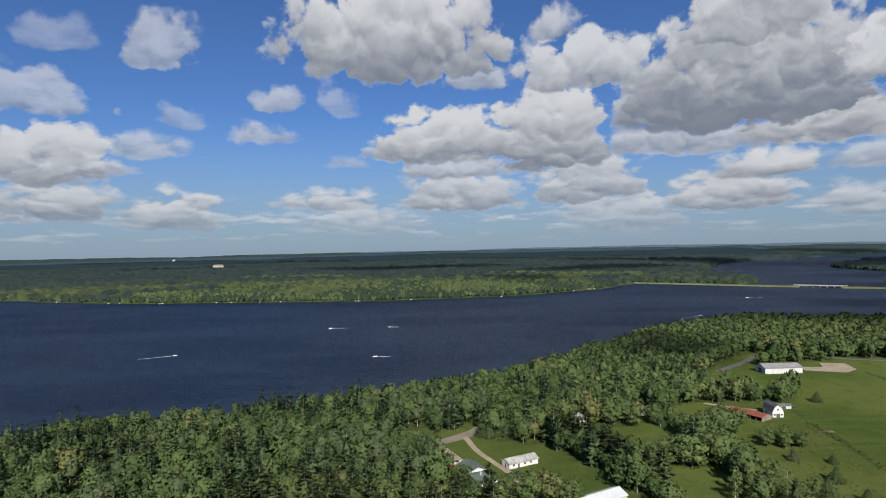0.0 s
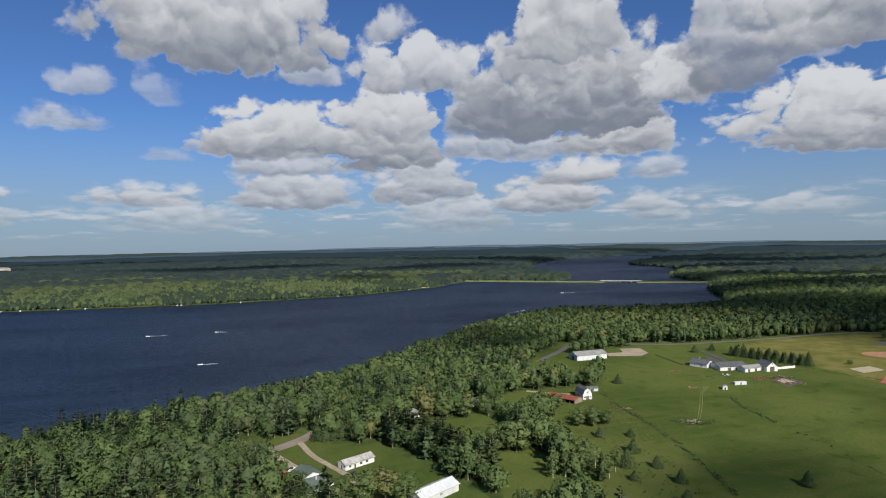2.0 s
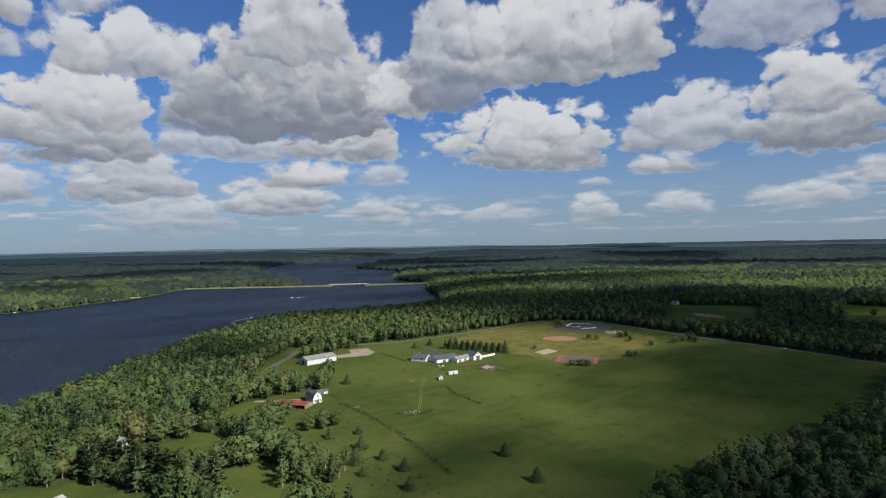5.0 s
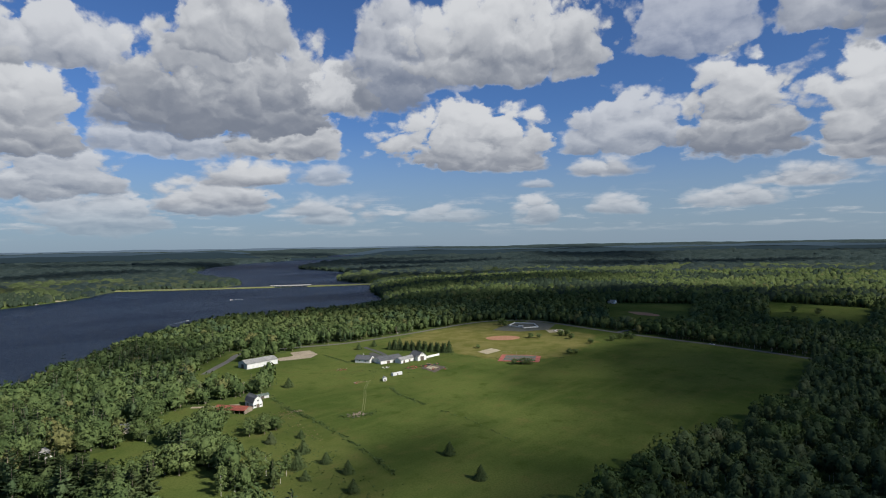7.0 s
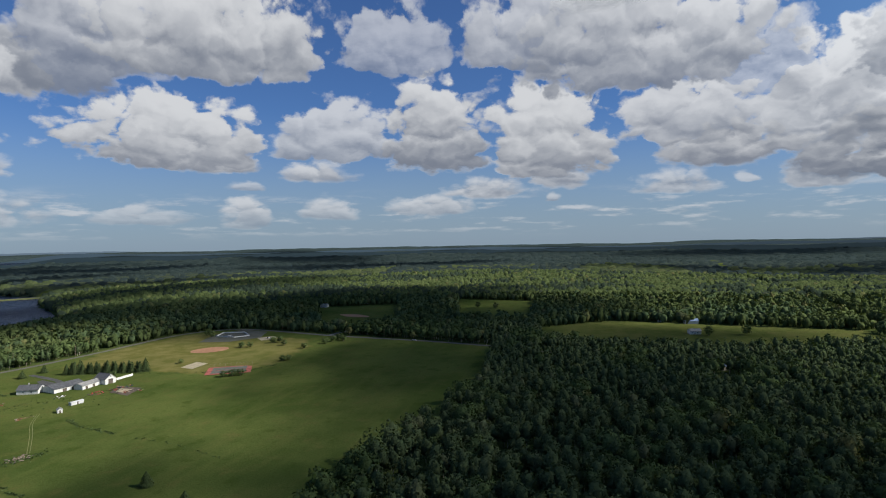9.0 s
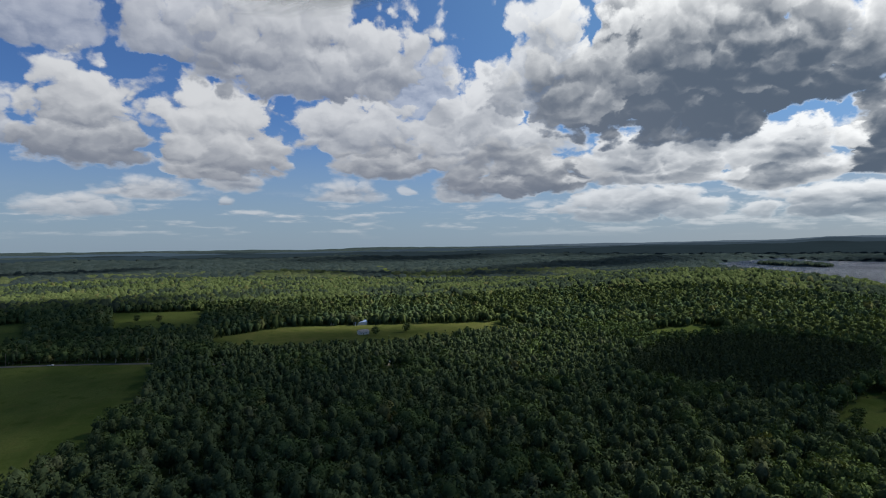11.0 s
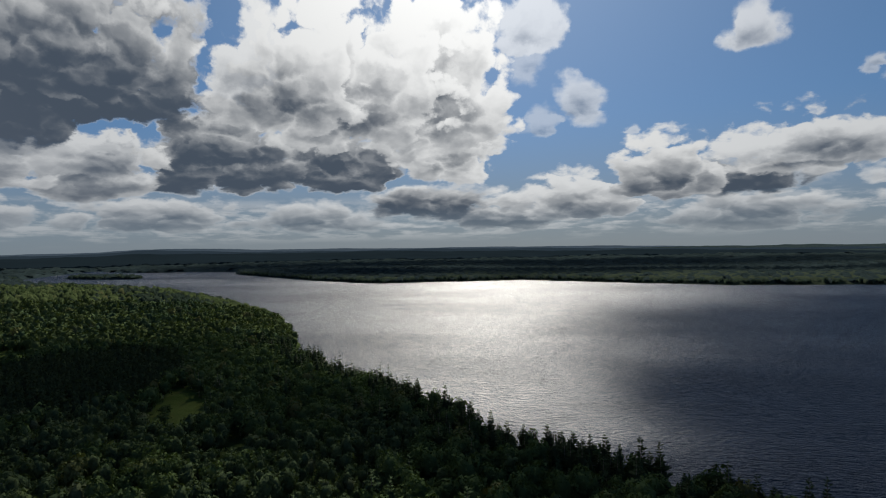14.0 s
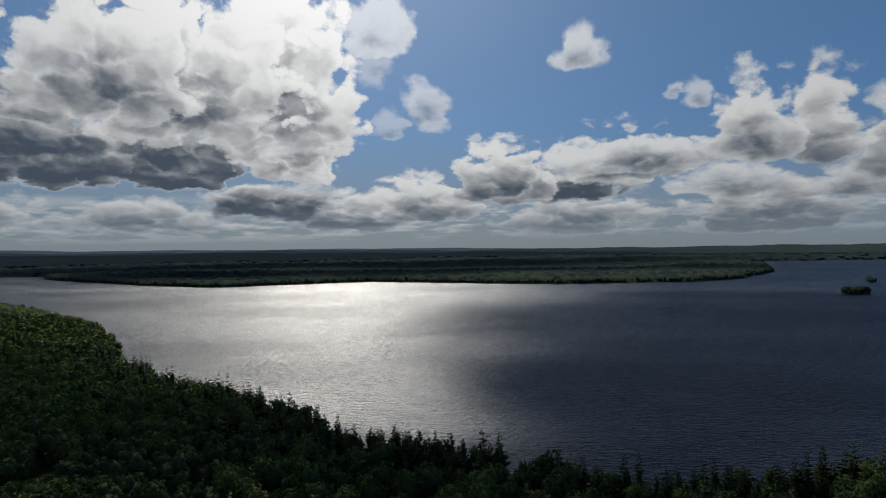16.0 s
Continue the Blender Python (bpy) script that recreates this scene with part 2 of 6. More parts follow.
    low, low_up = (fbm(nt, vec(nt, "ADD", row_at, s), 1.0, 6.0, 0.6) for s in ((0, 0, 0), (0.02, 0.28, 0)))
    band = mth(nt, "MULTIPLY", ramp(nt, el, 0.4, 1.6), ramp(nt, el, 2.6, 5.5, 1.0, 0.0))
    edge = mth(nt, "MULTIPLY_ADD", against, -0.06, 0.50)
    row_cover = mth(nt, "MULTIPLY", ramp(nt, mth(nt, "SUBTRACT", low, edge), 0.0, 0.16, 0.0, 0.85), band)
    row_lit = mth(nt, "MULTIPLY_ADD", mth(nt, "SUBTRACT", low, low_up), 3.0, 0.55)
    row_thick = mth(nt, "MULTIPLY", mth(nt, "SUBTRACT", low, edge), 2.5)
    # clear sky, paler and milky low down and towards the sun
    STRENGTH, GAIN = 0.07, 0.70
    glare = mth(nt, "POWER", mth(nt, "MAXIMUM", to_sun, 0.0), 12.0)
    clear = mixc(nt, 1.0, sky.outputs[0], rgb(0.40, 0.60, 0.93), "MULTIPLY")
    clear = mixc(nt, mth(nt, "MULTIPLY", against, 0.45), clear, rgb(1.7, 3.6, 5.6))
    hazy = mixc(nt, ramp(nt, el, 0.0, 13.0, 0.74, 0.0), clear, mixc(nt, against, rgb(2.7, 3.5, 4.4), rgb(3.2, 3.45, 3.7)))
    aureole = mth(nt, "MULTIPLY", glare, 2.2)
    hazy = vec(nt, "ADD", hazy, comb(nt, aureole, aureole, aureole))
    far_mist = ramp(nt, el, 0.2, 4.5, 0.30, 1.0)

    def sector(clouds, own):
        n = nt.nodes.new("ShaderNodeGroup")
        n.node_tree = cloud_bank(one, clouds, own)
        for sock, v in zip(n.inputs, (q, rim_noise, row_cover, row_lit, row_thick)):
            feed(nt, sock, v)
        cover, lit, thick = n.outputs
        shade = mth(nt, "ADD", lit, relief)
        # bright crowns and grey flat feet; against the sun thin rims glow and thick middles stay grey-blue
        c_front = mixc(nt, ramp(nt, shade, -0.42, 0.92), rgb(0.195, 0.222, 0.28), rgb(0.65, 0.667, 0.695))
        back = mth(nt, "MULTIPLY_ADD", shade, 0.80, ramp(nt, thick, 0.0, 0.95, 0.58, -0.02))
        back = ramp(nt, mth(nt, "MULTIPLY_ADD", relief, 0.45, back), -0.22, 1.0)
        c_back = mixc(nt, back, rgb(0.092, 0.125, 0.175), rgb(0.95, 0.97, 0.98))
        c_cloud = mixc(nt, against, c_front, c_back)
        lit_through = mth(nt, "MULTIPLY", glare, mth(nt, "MULTIPLY_ADD", back, 0.95, 0.10))
        c_cloud = vec(nt, "MULTIPLY_ADD", comb(nt, lit_through, lit_through, lit_through), (1.0, 0.98, 0.94), c_cloud)
        bright = vec(nt, "SCALE", c_cloud, None)
        bright.node.inputs["Scale"].default_value = GAIN / STRENGTH
        bg = nt.nodes.new("ShaderNodeBackground")
        feed(nt, bg.inputs[0], mixc(nt, mth(nt, "MULTIPLY", cover, far_mist), hazy, bright))
        bg.inputs[1].default_value = STRENGTH
        return bg.outputs[0]

    # the clouds of each stretch of the horizon, so that a ray works out only those it can meet
    whole = None
    for a0, a1 in zip(SECTORS, SECTORS[1:]):
        part_sky = sector([c for c in CLOUDS if c[0] + 1.7 * c[2] + 4 > a0 and c[0] - 1.7 * c[2] - 4 < a1], 1e-5 * a0)
        if whole is None:
            whole = part_sky
        else:
            mx = nt.nodes.new("ShaderNodeMixShader")
            feed(nt, mx.inputs[0], mth(nt, "GREATER_THAN", az, float(a0)))
            nt.links.new(whole, mx.inputs[1])
            nt.links.new(part_sky, mx.inputs[2])
            whole = mx.outputs[0]
    out = nt.nodes.new("ShaderNodeOutputWorld")
    nt.links.new(whole, out.inputs[0])


build_world()

# ================= materials =================


def material(name):
    m = bpy.data.materials.new(name)
    m.use_nodes = True
    nt = m.node_tree
    nt.nodes.clear()
    b, out = nt.nodes.new("ShaderNodeBsdfPrincipled"), nt.nodes.new("ShaderNodeOutputMaterial")
    nt.links.new(b.outputs[0], out.inputs[0])
    return m, nt, b


def obj_coord(nt):
    return nt.nodes.new("ShaderNodeTexCoord").outputs["Object"]


def world_place(nt):
    return nt.nodes.new("ShaderNodeNewGeometry").outputs["Position"]


def bump(nt, b, height, strength, dist):
    n = nt.nodes.new("ShaderNodeBump")
    n.inputs["Strength"].default_value, n.inputs["Distance"].default_value = strength, dist
    feed(nt, n.inputs["Height"], height)
    nt.links.new(n.outputs[0], b.inputs["Normal"])


def plain(name, c1, c2, scale, rough=0.7, metal=0.0, bumpy=0.0, detail=5.0):
    """A worn surface of two tones with grain and stains."""
    m, nt, b = material(name)
    p = world_place(nt)
    f = mth(nt, "ADD", mth(nt, "MULTIPLY", fbm(nt, p, scale, detail, 0.6), 0.65), mth(nt, "MULTIPLY", fbm(nt, p, scale * 0.12, 3.0), 0.35))
    feed(nt, b.inputs["Base Color"], mixc(nt, ramp(nt, f, 0.35, 0.65), rgb(*c1), rgb(*c2)))
    b.inputs["Roughness"].default_value, b.inputs["Metallic"].default_value = rough, metal
    if bumpy:
        bump(nt, b, fbm(nt, p, scale * 2, 4.0), 0.5, bumpy)
    return m


def foliage(name, dark, light, warm, object_tint=False, grain=0.95, gap_shade=0.40, relief=1.2, glow=0.13):
    """Leaves: tone by tree and by leaf clump, painted shade in hollows, some light through them."""
    m = bpy.data.materials.new(name)
    m.use_nodes = True
    nt = m.node_tree
    nt.nodes.clear()
    out = nt.nodes.new("ShaderNodeOutputMaterial")
    geo = nt.nodes.new("ShaderNodeNewGeometry")
    if object_tint:
        tint = nt.nodes.new("ShaderNodeObjectInfo").outputs["Random"]
    else:
        a = nt.nodes.new("ShaderNodeAttribute")
        a.attribute_name = "tint"
        tint = a.outputs["Fac"]
    stand = fbm(nt, geo.outputs["Position"], 0.012, 3.0, 0.5)
    f = mth(nt, "ADD", mth(nt, "MULTIPLY", tint, 0.40), mth(nt, "MULTIPLY", geo.outputs["Random Per Island"], 0.34))
    f = mth(nt, "ADD", f, mth(nt, "MULTIPLY", mth(nt, "SUBTRACT", stand, 0.35), 0.6), clamp=True)
    c = mixc(nt, f, rgb(*dark), rgb(*light))
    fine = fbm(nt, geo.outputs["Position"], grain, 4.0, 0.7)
    # low spots of the bump noise darkened, painting shade between leaf clumps
    c = mixc(nt, ramp(nt, fine, 0.36, 0.60, gap_shade, 0.0), c, rgb(*(0.6 * k for k in dark)))
    c = mixc(nt, ramp(nt, tint, 0.93, 0.99, 0.0, 0.45), c, rgb(*warm))
    d, t, mx = nt.nodes.new("ShaderNodeBsdfDiffuse"), nt.nodes.new("ShaderNodeBsdfTranslucent"), nt.nodes.new("ShaderNodeMixShader")
    feed(nt, d.inputs[0], c)
    feed(nt, t.inputs[0], mixc(nt, 1.0, c, rgb(1.0, 1.1, 0.5), "MULTIPLY"))
    mx.inputs[0].default_value = glow
    bp = nt.nodes.new("ShaderNodeBump")
    bp.inputs["Strength"].default_value, bp.inputs["Distance"].default_value = 0.4, relief
    feed(nt, bp.inputs["Height"], fine)
    nt.links.new(bp.outputs[0], d.inputs["Normal"])
    nt.links.new(d.outputs[0], mx.inputs[1])
    nt.links.new(t.outputs[0], mx.inputs[2])
    nt.links.new(mx.outputs[0], out.inputs[0])
    return m


def ground_material():
    m, nt, b = material("meadow_and_forest_floor")
    p = world_place(nt)
    a = nt.nodes.new("ShaderNodeAttribute")
    a.attribute_name = "open"
    dry = nt.nodes.new("ShaderNodeAttribute")
    dry.attribute_name = "dry"
    n1, n2, n3 = fbm(nt, p, 0.011, 5.0, 0.6), fbm(nt, p, 0.07, 6.0, 0.65), fbm(nt, p, 0.9, 5.0, 0.65)
    streak = fbm(nt, vec(nt, "MULTIPLY", p, (0.012, 0.10, 0.1)), 1.0, 5.0, 0.6)
    grass = mixc(nt, ramp(nt, n1, 0.38, 0.62), rgb(0.050, 0.073, 0.019), rgb(0.086, 0.107, 0.030))
    grass = mixc(nt, ramp(nt, streak, 0.45, 0.70, 0.0, 0.45), grass, rgb(0.093, 0.102, 0.031))
    grass = mixc(nt, ramp(nt, n2, 0.52, 0.72, 0.0, 0.65), grass, rgb(0.094, 0.089, 0.030))
    grass = mixc(nt, ramp(nt, n2, 0.46, 0.30, 0.0, 0.55), grass, rgb(0.032, 0.054, 0.010))
    grass = mixc(nt, ramp(nt, n3, 0.40, 0.70, 0.0, 0.45), grass, rgb(0.032, 0.050, 0.010))
    straw = mixc(nt, ramp(nt, n2, 0.35, 0.65), rgb(0.099, 0.099, 0.028), rgb(0.147, 0.131, 0.048))
    grass = mixc(nt, mth(nt, "MULTIPLY", dry.outputs["Fac"], ramp(nt, n1, 0.25, 0.6, 0.55, 1.0)), grass, straw)
    floor_ = mixc(nt, ramp(nt, n2, 0.35, 0.65), rgb(0.038, 0.056, 0.018), rgb(0.068, 0.090, 0.028))
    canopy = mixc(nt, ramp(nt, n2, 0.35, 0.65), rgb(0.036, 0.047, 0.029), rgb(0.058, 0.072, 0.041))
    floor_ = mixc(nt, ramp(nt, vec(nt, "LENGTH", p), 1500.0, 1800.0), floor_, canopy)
    # spruce: far woods' tone with distance haze painted in, bluer and darker
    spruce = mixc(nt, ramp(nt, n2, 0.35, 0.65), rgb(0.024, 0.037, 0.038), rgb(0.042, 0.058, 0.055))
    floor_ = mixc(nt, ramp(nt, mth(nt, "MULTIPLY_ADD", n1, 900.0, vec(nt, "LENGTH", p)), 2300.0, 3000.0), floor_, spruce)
    edge = mth(nt, "ADD", a.outputs["Fac"], mth(nt, "MULTIPLY", mth(nt, "SUBTRACT", n2, 0.5), 0.5))
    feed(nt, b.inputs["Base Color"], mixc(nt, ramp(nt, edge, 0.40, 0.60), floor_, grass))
    b.inputs["Roughness"].default_value = 0.95
    b.inputs["Specular IOR Level"].default_value = 0.0
    bump(nt, b, mth(nt, "ADD", n3, n2), 0.6, 0.6)
    return m


def water_material():
    m = bpy.data.materials.new("lake_water")
    m.use_nodes = True
    nt = m.node_tree
    nt.nodes.clear()
    out, deep, gloss, mx, fr, n = (nt.nodes.new("ShaderNode" + k) for k in (
        "OutputMaterial", "BsdfDiffuse", "BsdfGlossy", "MixShader", "Fresnel", "Bump"))
    p = world_place(nt)
    swell = fbm(nt, vec(nt, "MULTIPLY", p, (0.10, 0.22, 0.1)), 1.0, 3.0, 0.5)
    chop = fbm(nt, vec(nt, "MULTIPLY", p, (0.35, 0.8, 0.1)), 1.0, 4.0, 0.6)
    ripple = fbm(nt, vec(nt, "MULTIPLY", p, (0.20, 0.46, 0.1)), 1.0, 2.0, 0.5, dist=0.4)
    wind = fbm(nt, vec(nt, "MULTIPLY", p, (0.0022, 0.0045, 0.01)), 1.0, 5.0, 0.6)
    lanes = fbm(nt, vec(nt, "MULTIPLY", p, (0.004, 0.014, 0.01)), 1.0, 6.0, 0.62, dist=0.6)
    feed(nt, deep.inputs[0], mixc(nt, ramp(nt, mth(nt, "MULTIPLY_ADD", lanes, 0.6, mth(nt, "MULTIPLY", wind, 0.4)), 0.34, 0.64), rgb(0.005, 0.011, 0.025), rgb(0.015, 0.025, 0.044)))
    feed(nt, gloss.inputs["Roughness"], ramp(nt, wind, 0.3, 0.7, 0.43, 0.46))
    gloss.distribution = "BECKMANN"
    n.inputs["Distance"].default_value = 1.0
    feed(nt, n.inputs["Strength"], ramp(nt, wind, 0.3, 0.7, 0.7, 1.0))
    feed(nt, n.inputs["Height"], mth(nt, "MULTIPLY_ADD", ripple, 2.3, mth(nt, "ADD", mth(nt, "MULTIPLY", swell, 1.8), mth(nt, "MULTIPLY", chop, 1.1))))
    for s in (deep, gloss, fr):
        nt.links.new(n.outputs[0], s.inputs["Normal"])
    fr.inputs["IOR"].default_value = 1.33
    feed(nt, mx.inputs[0], mth(nt, "MULTIPLY", fr.outputs[0], ramp(nt, wind, 0.36, 0.64, 0.36, 0.54)))
    nt.links.new(deep.outputs[0], mx.inputs[1])
    nt.links.new(gloss.outputs[0], mx.inputs[2])
    nt.links.new(mx.outputs[0], out.inputs[0])
    return m


GROUND, WATER = ground_material(), water_material()
LEAF = foliage("broadleaf_leaves", (0.030, 0.053, 0.021), (0.124, 0.164, 0.062), (0.165, 0.130, 0.056), gap_shade=0.2)
LEAF_OAK = foliage("oak_leaves", (0.040, 0.066, 0.025), (0.140, 0.178, 0.066), (0.165, 0.130, 0.056), True, gap_shade=0.2)
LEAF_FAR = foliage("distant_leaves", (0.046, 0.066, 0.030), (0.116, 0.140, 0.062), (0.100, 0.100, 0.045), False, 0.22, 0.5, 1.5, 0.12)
NEEDLE = foliage("pine_needles", (0.038, 0.064, 0.032), (0.098, 0.134, 0.064), (0.110, 0.105, 0.060), gap_shade=0.3)
NEEDLE_DARK = foliage("plantation_needles", (0.034, 0.050, 0.026), (0.056, 0.074, 0.038), (0.056, 0.074, 0.038), gap_shade=0.3)
# the next two are needles dimmed and blued, distance haze put into their colour
WOODS_HAZED = foliage("skyline_hazed_needles", (0.022, 0.035, 0.036), (0.046, 0.063, 0.058), (0.046, 0.063, 0.058), False, 0.30, 0.45, 1.5, 0.10)
NEEDLE_HAZED = foliage("distant_hazed_needles", (0.024, 0.038, 0.027), (0.050, 0.068, 0.042), (0.070, 0.080, 0.050), False, 0.30, 0.45, 1.5, 0.10)
NEEDLE_ONE = foliage("spruce_needles", (0.036, 0.058, 0.024), (0.092, 0.120, 0.050), (0.090, 0.105, 0.055), True, gap_shade=0.3)
LEAF_MID = foliage("woodland_leaves", (0.036, 0.056, 0.022), (0.122, 0.152, 0.058), (0.130, 0.110, 0.050), gap_shade=0.3)
ASPEN = foliage("aspen_leaves", (0.042, 0.064, 0.031), (0.098, 0.126, 0.058), (0.115, 0.115, 0.066), gap_shade=0.3)
BARK = plain("bark", (0.10, 0.08, 0.06), (0.24, 0.21, 0.17), 1.5, 0.9)
PALE_BARK = plain("pale_bark", (0.28, 0.26, 0.22), (0.50, 0.47, 0.42), 1.2, 0.85)
WHITE = plain("white_paint", (0.54, 0.54, 0.53), (0.70, 0.70, 0.69), 0.6, 0.6)

# ================= clouds that shade the ground =================


def cloud_material():
    m = bpy.data.materials.new("cloud_vapour")
    m.use_nodes = True
    nt = m.node_tree
    nt.nodes.clear()
    out, d, t, mx = (nt.nodes.new("ShaderNode" + k) for k in ("OutputMaterial", "BsdfDiffuse", "BsdfTransparent", "MixShader"))
    d.inputs[0].default_value = rgb(0.85, 0.85, 0.85)
    p = obj_coord(nt)
    sep = nt.nodes.new("ShaderNodeSeparateXYZ")
    feed(nt, sep.inputs[0], p)
    off = vec(nt, "LENGTH", comb(nt, sep.outputs[0], sep.outputs[1], 0.0))
    ragged = mth(nt, "ADD", off, mth(nt, "MULTIPLY", mth(nt, "SUBTRACT", fbm(nt, p, 2.2, 5.0, 0.6), 0.5), 0.9))
    feed(nt, mx.inputs[0], ramp(nt, ragged, 0.30, 1.0, 0.64, 0.0))
    nt.links.new(t.outputs[0], mx.inputs[1])
    nt.links.new(d.outputs[0], mx.inputs[2])
    nt.links.new(mx.outputs[0], out.inputs[0])
    return m


VAPOUR = cloud_material()


def shade_cloud(x, y, a, b, turn=0.0, z=1800.0):
    """An unseen cloud high up, placed so that its shadow falls round (x, y) on the ground."""
    bm = bmesh.new()
    bmesh.ops.create_icosphere(bm, subdivisions=3, radius=1.0)
    for v in bm.verts:
        k = 1 + 0.16 * noise.noise(v.co * 2.1 + Vector((x, y, 0)) * 0.01)
        v.co = Vector((v.co.x * k, v.co.y * k, max(v.co.z, -0.15) * k))
    me = bpy.data.meshes.new("cloud")
    bm.to_mesh(me)
    bm.free()
    me.materials.append(VAPOUR)
    ob = new("cloud", me)
    s = z / TO_SUN.z
    ob.matrix_basis = pose(x + TO_SUN.x * s, y + TO_SUN.y * s, z, 0, 0, turn) @ Matrix.Diagonal((a, b, 70, 1))
    return tagged(ob, "unseen ragged cloud high above, placed to shade the land", "cloud", "clouds overhead", "structure")


# all out of view: inferred cloud shadows, and extra dimming of bright stretches
for place in ((370, -25, 350, 240, 15), (560, 150, 190, 90, 0), (370, -390, 300, 190, -40, 2600), (760, 600, 430, 230, -50),
              (250, 1780, 190, 90, 0), (215, 585, 100, 60, 0), (1500, 2700, 1300, 320, -30), (2300, 900, 800, 260, -60),
              (1900, -400, 700, 300, 70, 4000), (205, 140, 110, 55, 20), (-200, -500, 240, 150, -20), (-660, -1000, 480, 800, 10, 3500),
              (600, 2300, 500, 120, 10), (-1300, 2900, 420, 110, 0), (3200, 1800, 1300, 500, 40), (3300, -700, 900, 500, 100, 5000),
              (0, -2950, 2200, 480, 0, 5000), (-100, -2280, 2300, 270, 0, 5000), (1000, -2330, 700, 300, -25, 5200), (170, -350, 130, 60, -40, 2600), (-110, -275, 100, 40, 0, 2600), (0, -290, 160, 80, -10, 2600), (80, -340, 130, 60, -35, 2600), (-80, -310, 190, 75, 5, 2600), (720, 210, 260, 160, -60, 2600), (1000, 350, 350, 190, -60, 2600), (640, 450, 120, 90, 0), (1500, -2750, 900, 330, 20, 5600), (2600, -2900, 1000, 350, 40, 5600),
              (860, 400, 280, 200, -60), (760, 230, 200, 130, -60), (860, 60, 180, 130, 0), (1250, 1300, 500, 160, -45), (1120, 860, 420, 190, -50), (-1200, 3750, 1500, 380, 10), (700, 3850, 1700, 420, -5),
              (2700, 3000, 1300, 330, -45), (-150, 2600, 620, 150, 5), (1900, 2000, 700, 220, -40), (1500, 1750, 420, 130, -30), (560, 800, 360, 120, -10), (880, 980, 300, 140, -40), (4000, 500, 1100, 600, 80, 4600),
              (480, 190, 170, 75, 0), (-290, -800, 400, 640, 12, 3500), (-120, -480, 130, 190, 10, 2800), (235, -45, 120, 60, 0), (670, -90, 120, 190, 0),
              (2300, -1350, 1100, 330, -60, 5000), (3600, -2300, 1200, 450, -50, 6500)):
    shade_cloud(*place)

# ================= plan of the land =================
LAKE = -8.0
NEAR_SHORE = [
    (1135, 1335), (990, 1170), (838, 950), (700, 800), (560, 798), (395, 840), (300, 775), (236, 720), (118, 580), (34, 497),
    (-30, 460), (-64, 453), (-123, 418), (-168, 392), (-216, 390), (-240, 365), (-265, 345), (-300, 250), (-290, 100), (-270, -60),
    (-250, -200), (-207, -270), (-163, -268), (-120, -270), (-66, -280), (-37, -290), (-7, -313), (36, -337), (64, -369), (97, -403),
    (154, -461), (232, -515), (314, -608), (448, -828), (657, -1035), (894, -1243), (1241, -1425), (1557, -1590), (1900, -1680), (2300, -1950)]
FAR_SHORE = [
    (2479, -2425), (2510, -2594), (2199, -2476), (1913, -2601), (1689, -2621), (1561, -2423), (965, -2023), (690, -1878), (212, -2051),
    (-378, -1770), (-809, -1760), (-1000, -1860), (-1288, -2166), (-1493, -2595), (-1485, -2933), (-2138, -2801), (-3300, -1500), (-3300, 0),
    (-2400, 1300), (-1194, 1577), (-887, 1448), (-724, 1403), (-516, 1387), (-378, 1372), (-112, 1355), (156, 1415), (396, 1554),
    (580, 1760), (782, 1613), (904, 1483), (976, 1440), (1129, 1345)]
EAST_LAKE = [
    (800, 1612), (915, 1711), (941, 1850), (956, 2048), (1019, 2310), (1194, 2615), (1347, 2820), (1488, 2923), (1636, 3026), (1937, 3094), (2089, 3120),
    (2268, 3307), (2428, 3329), (2665, 3470), (2831, 3485), (2900, 3330), (2560, 3060), (2269, 2790), (1990, 2640), (1753, 2500), (1600, 2390), (1548, 2333),
    (1536, 2190), (1518, 2067), (1486, 1917), (1315, 1701), (1184, 1562), (1140, 1350), (985, 1452), (910, 1497)]
ISLANDS = [(2010, -2110, 190, 60), (-942, -1285, 34, 18), (-1212, -1588, 20, 10), (2250, 3120, 60, 25)]
POND = (730, -4300, 180, 60)

FIELD = [
    (118, 205), (134, 250), (148, 295), (158, 325), (186, 350), (215, 385), (238, 402), (262, 440), (268, 480), (280, 520), (320, 522),
    (361, 528), (402, 510), (487, 500), (587, 495), (640, 470), (650, 423), (622, 307), (613, 234), (605, 177), (584, 104), (500, 96),
    (415, 89), (347, 103), (285, 110), (251, 115), (210, 115), (175, 100), (128, 150)]
LAWN = [(-12, 345), (18, 360), (25, 332), (55, 318), (66, 290), (72, 266), (86, 240), (85, 212), (45, 208), (34, 236), (8, 254), (-4, 290), (-10, 320)]
LAWN_MIDDLE = [(86, 356), (126, 350), (132, 335), (118, 300), (100, 280), (84, 298), (82, 325)]
LAWN_SOUTH = [(94, 290), (132, 286), (126, 240), (114, 214), (92, 222)]
LAWN_BARN = [(138, 333), (150, 397), (185, 398), (225, 395), (218, 345), (180, 326)]
HAY = [(720, 78), (794, -12), (780, -88), (770, -150), (735, -275), (645, -275), (600, -130), (605, -22), (625, 62)]
MEADOW = [(1012, 250), (1000, 110), (760, 92), (780, 192)]
DRY_GRASS = [(415, 470), (487, 498), (587, 493), (622, 462), (600, 330), (560, 300), (470, 288), (424, 330), (428, 400)]
ROUGH_MEADOW = [(118, 205), (148, 295), (186, 350), (224, 388), (214, 344), (212, 315), (203, 267), (184, 205), (160, 180)]
YARD_EAST = [(872, 452), (925, 329), (700, 256), (664, 342)]
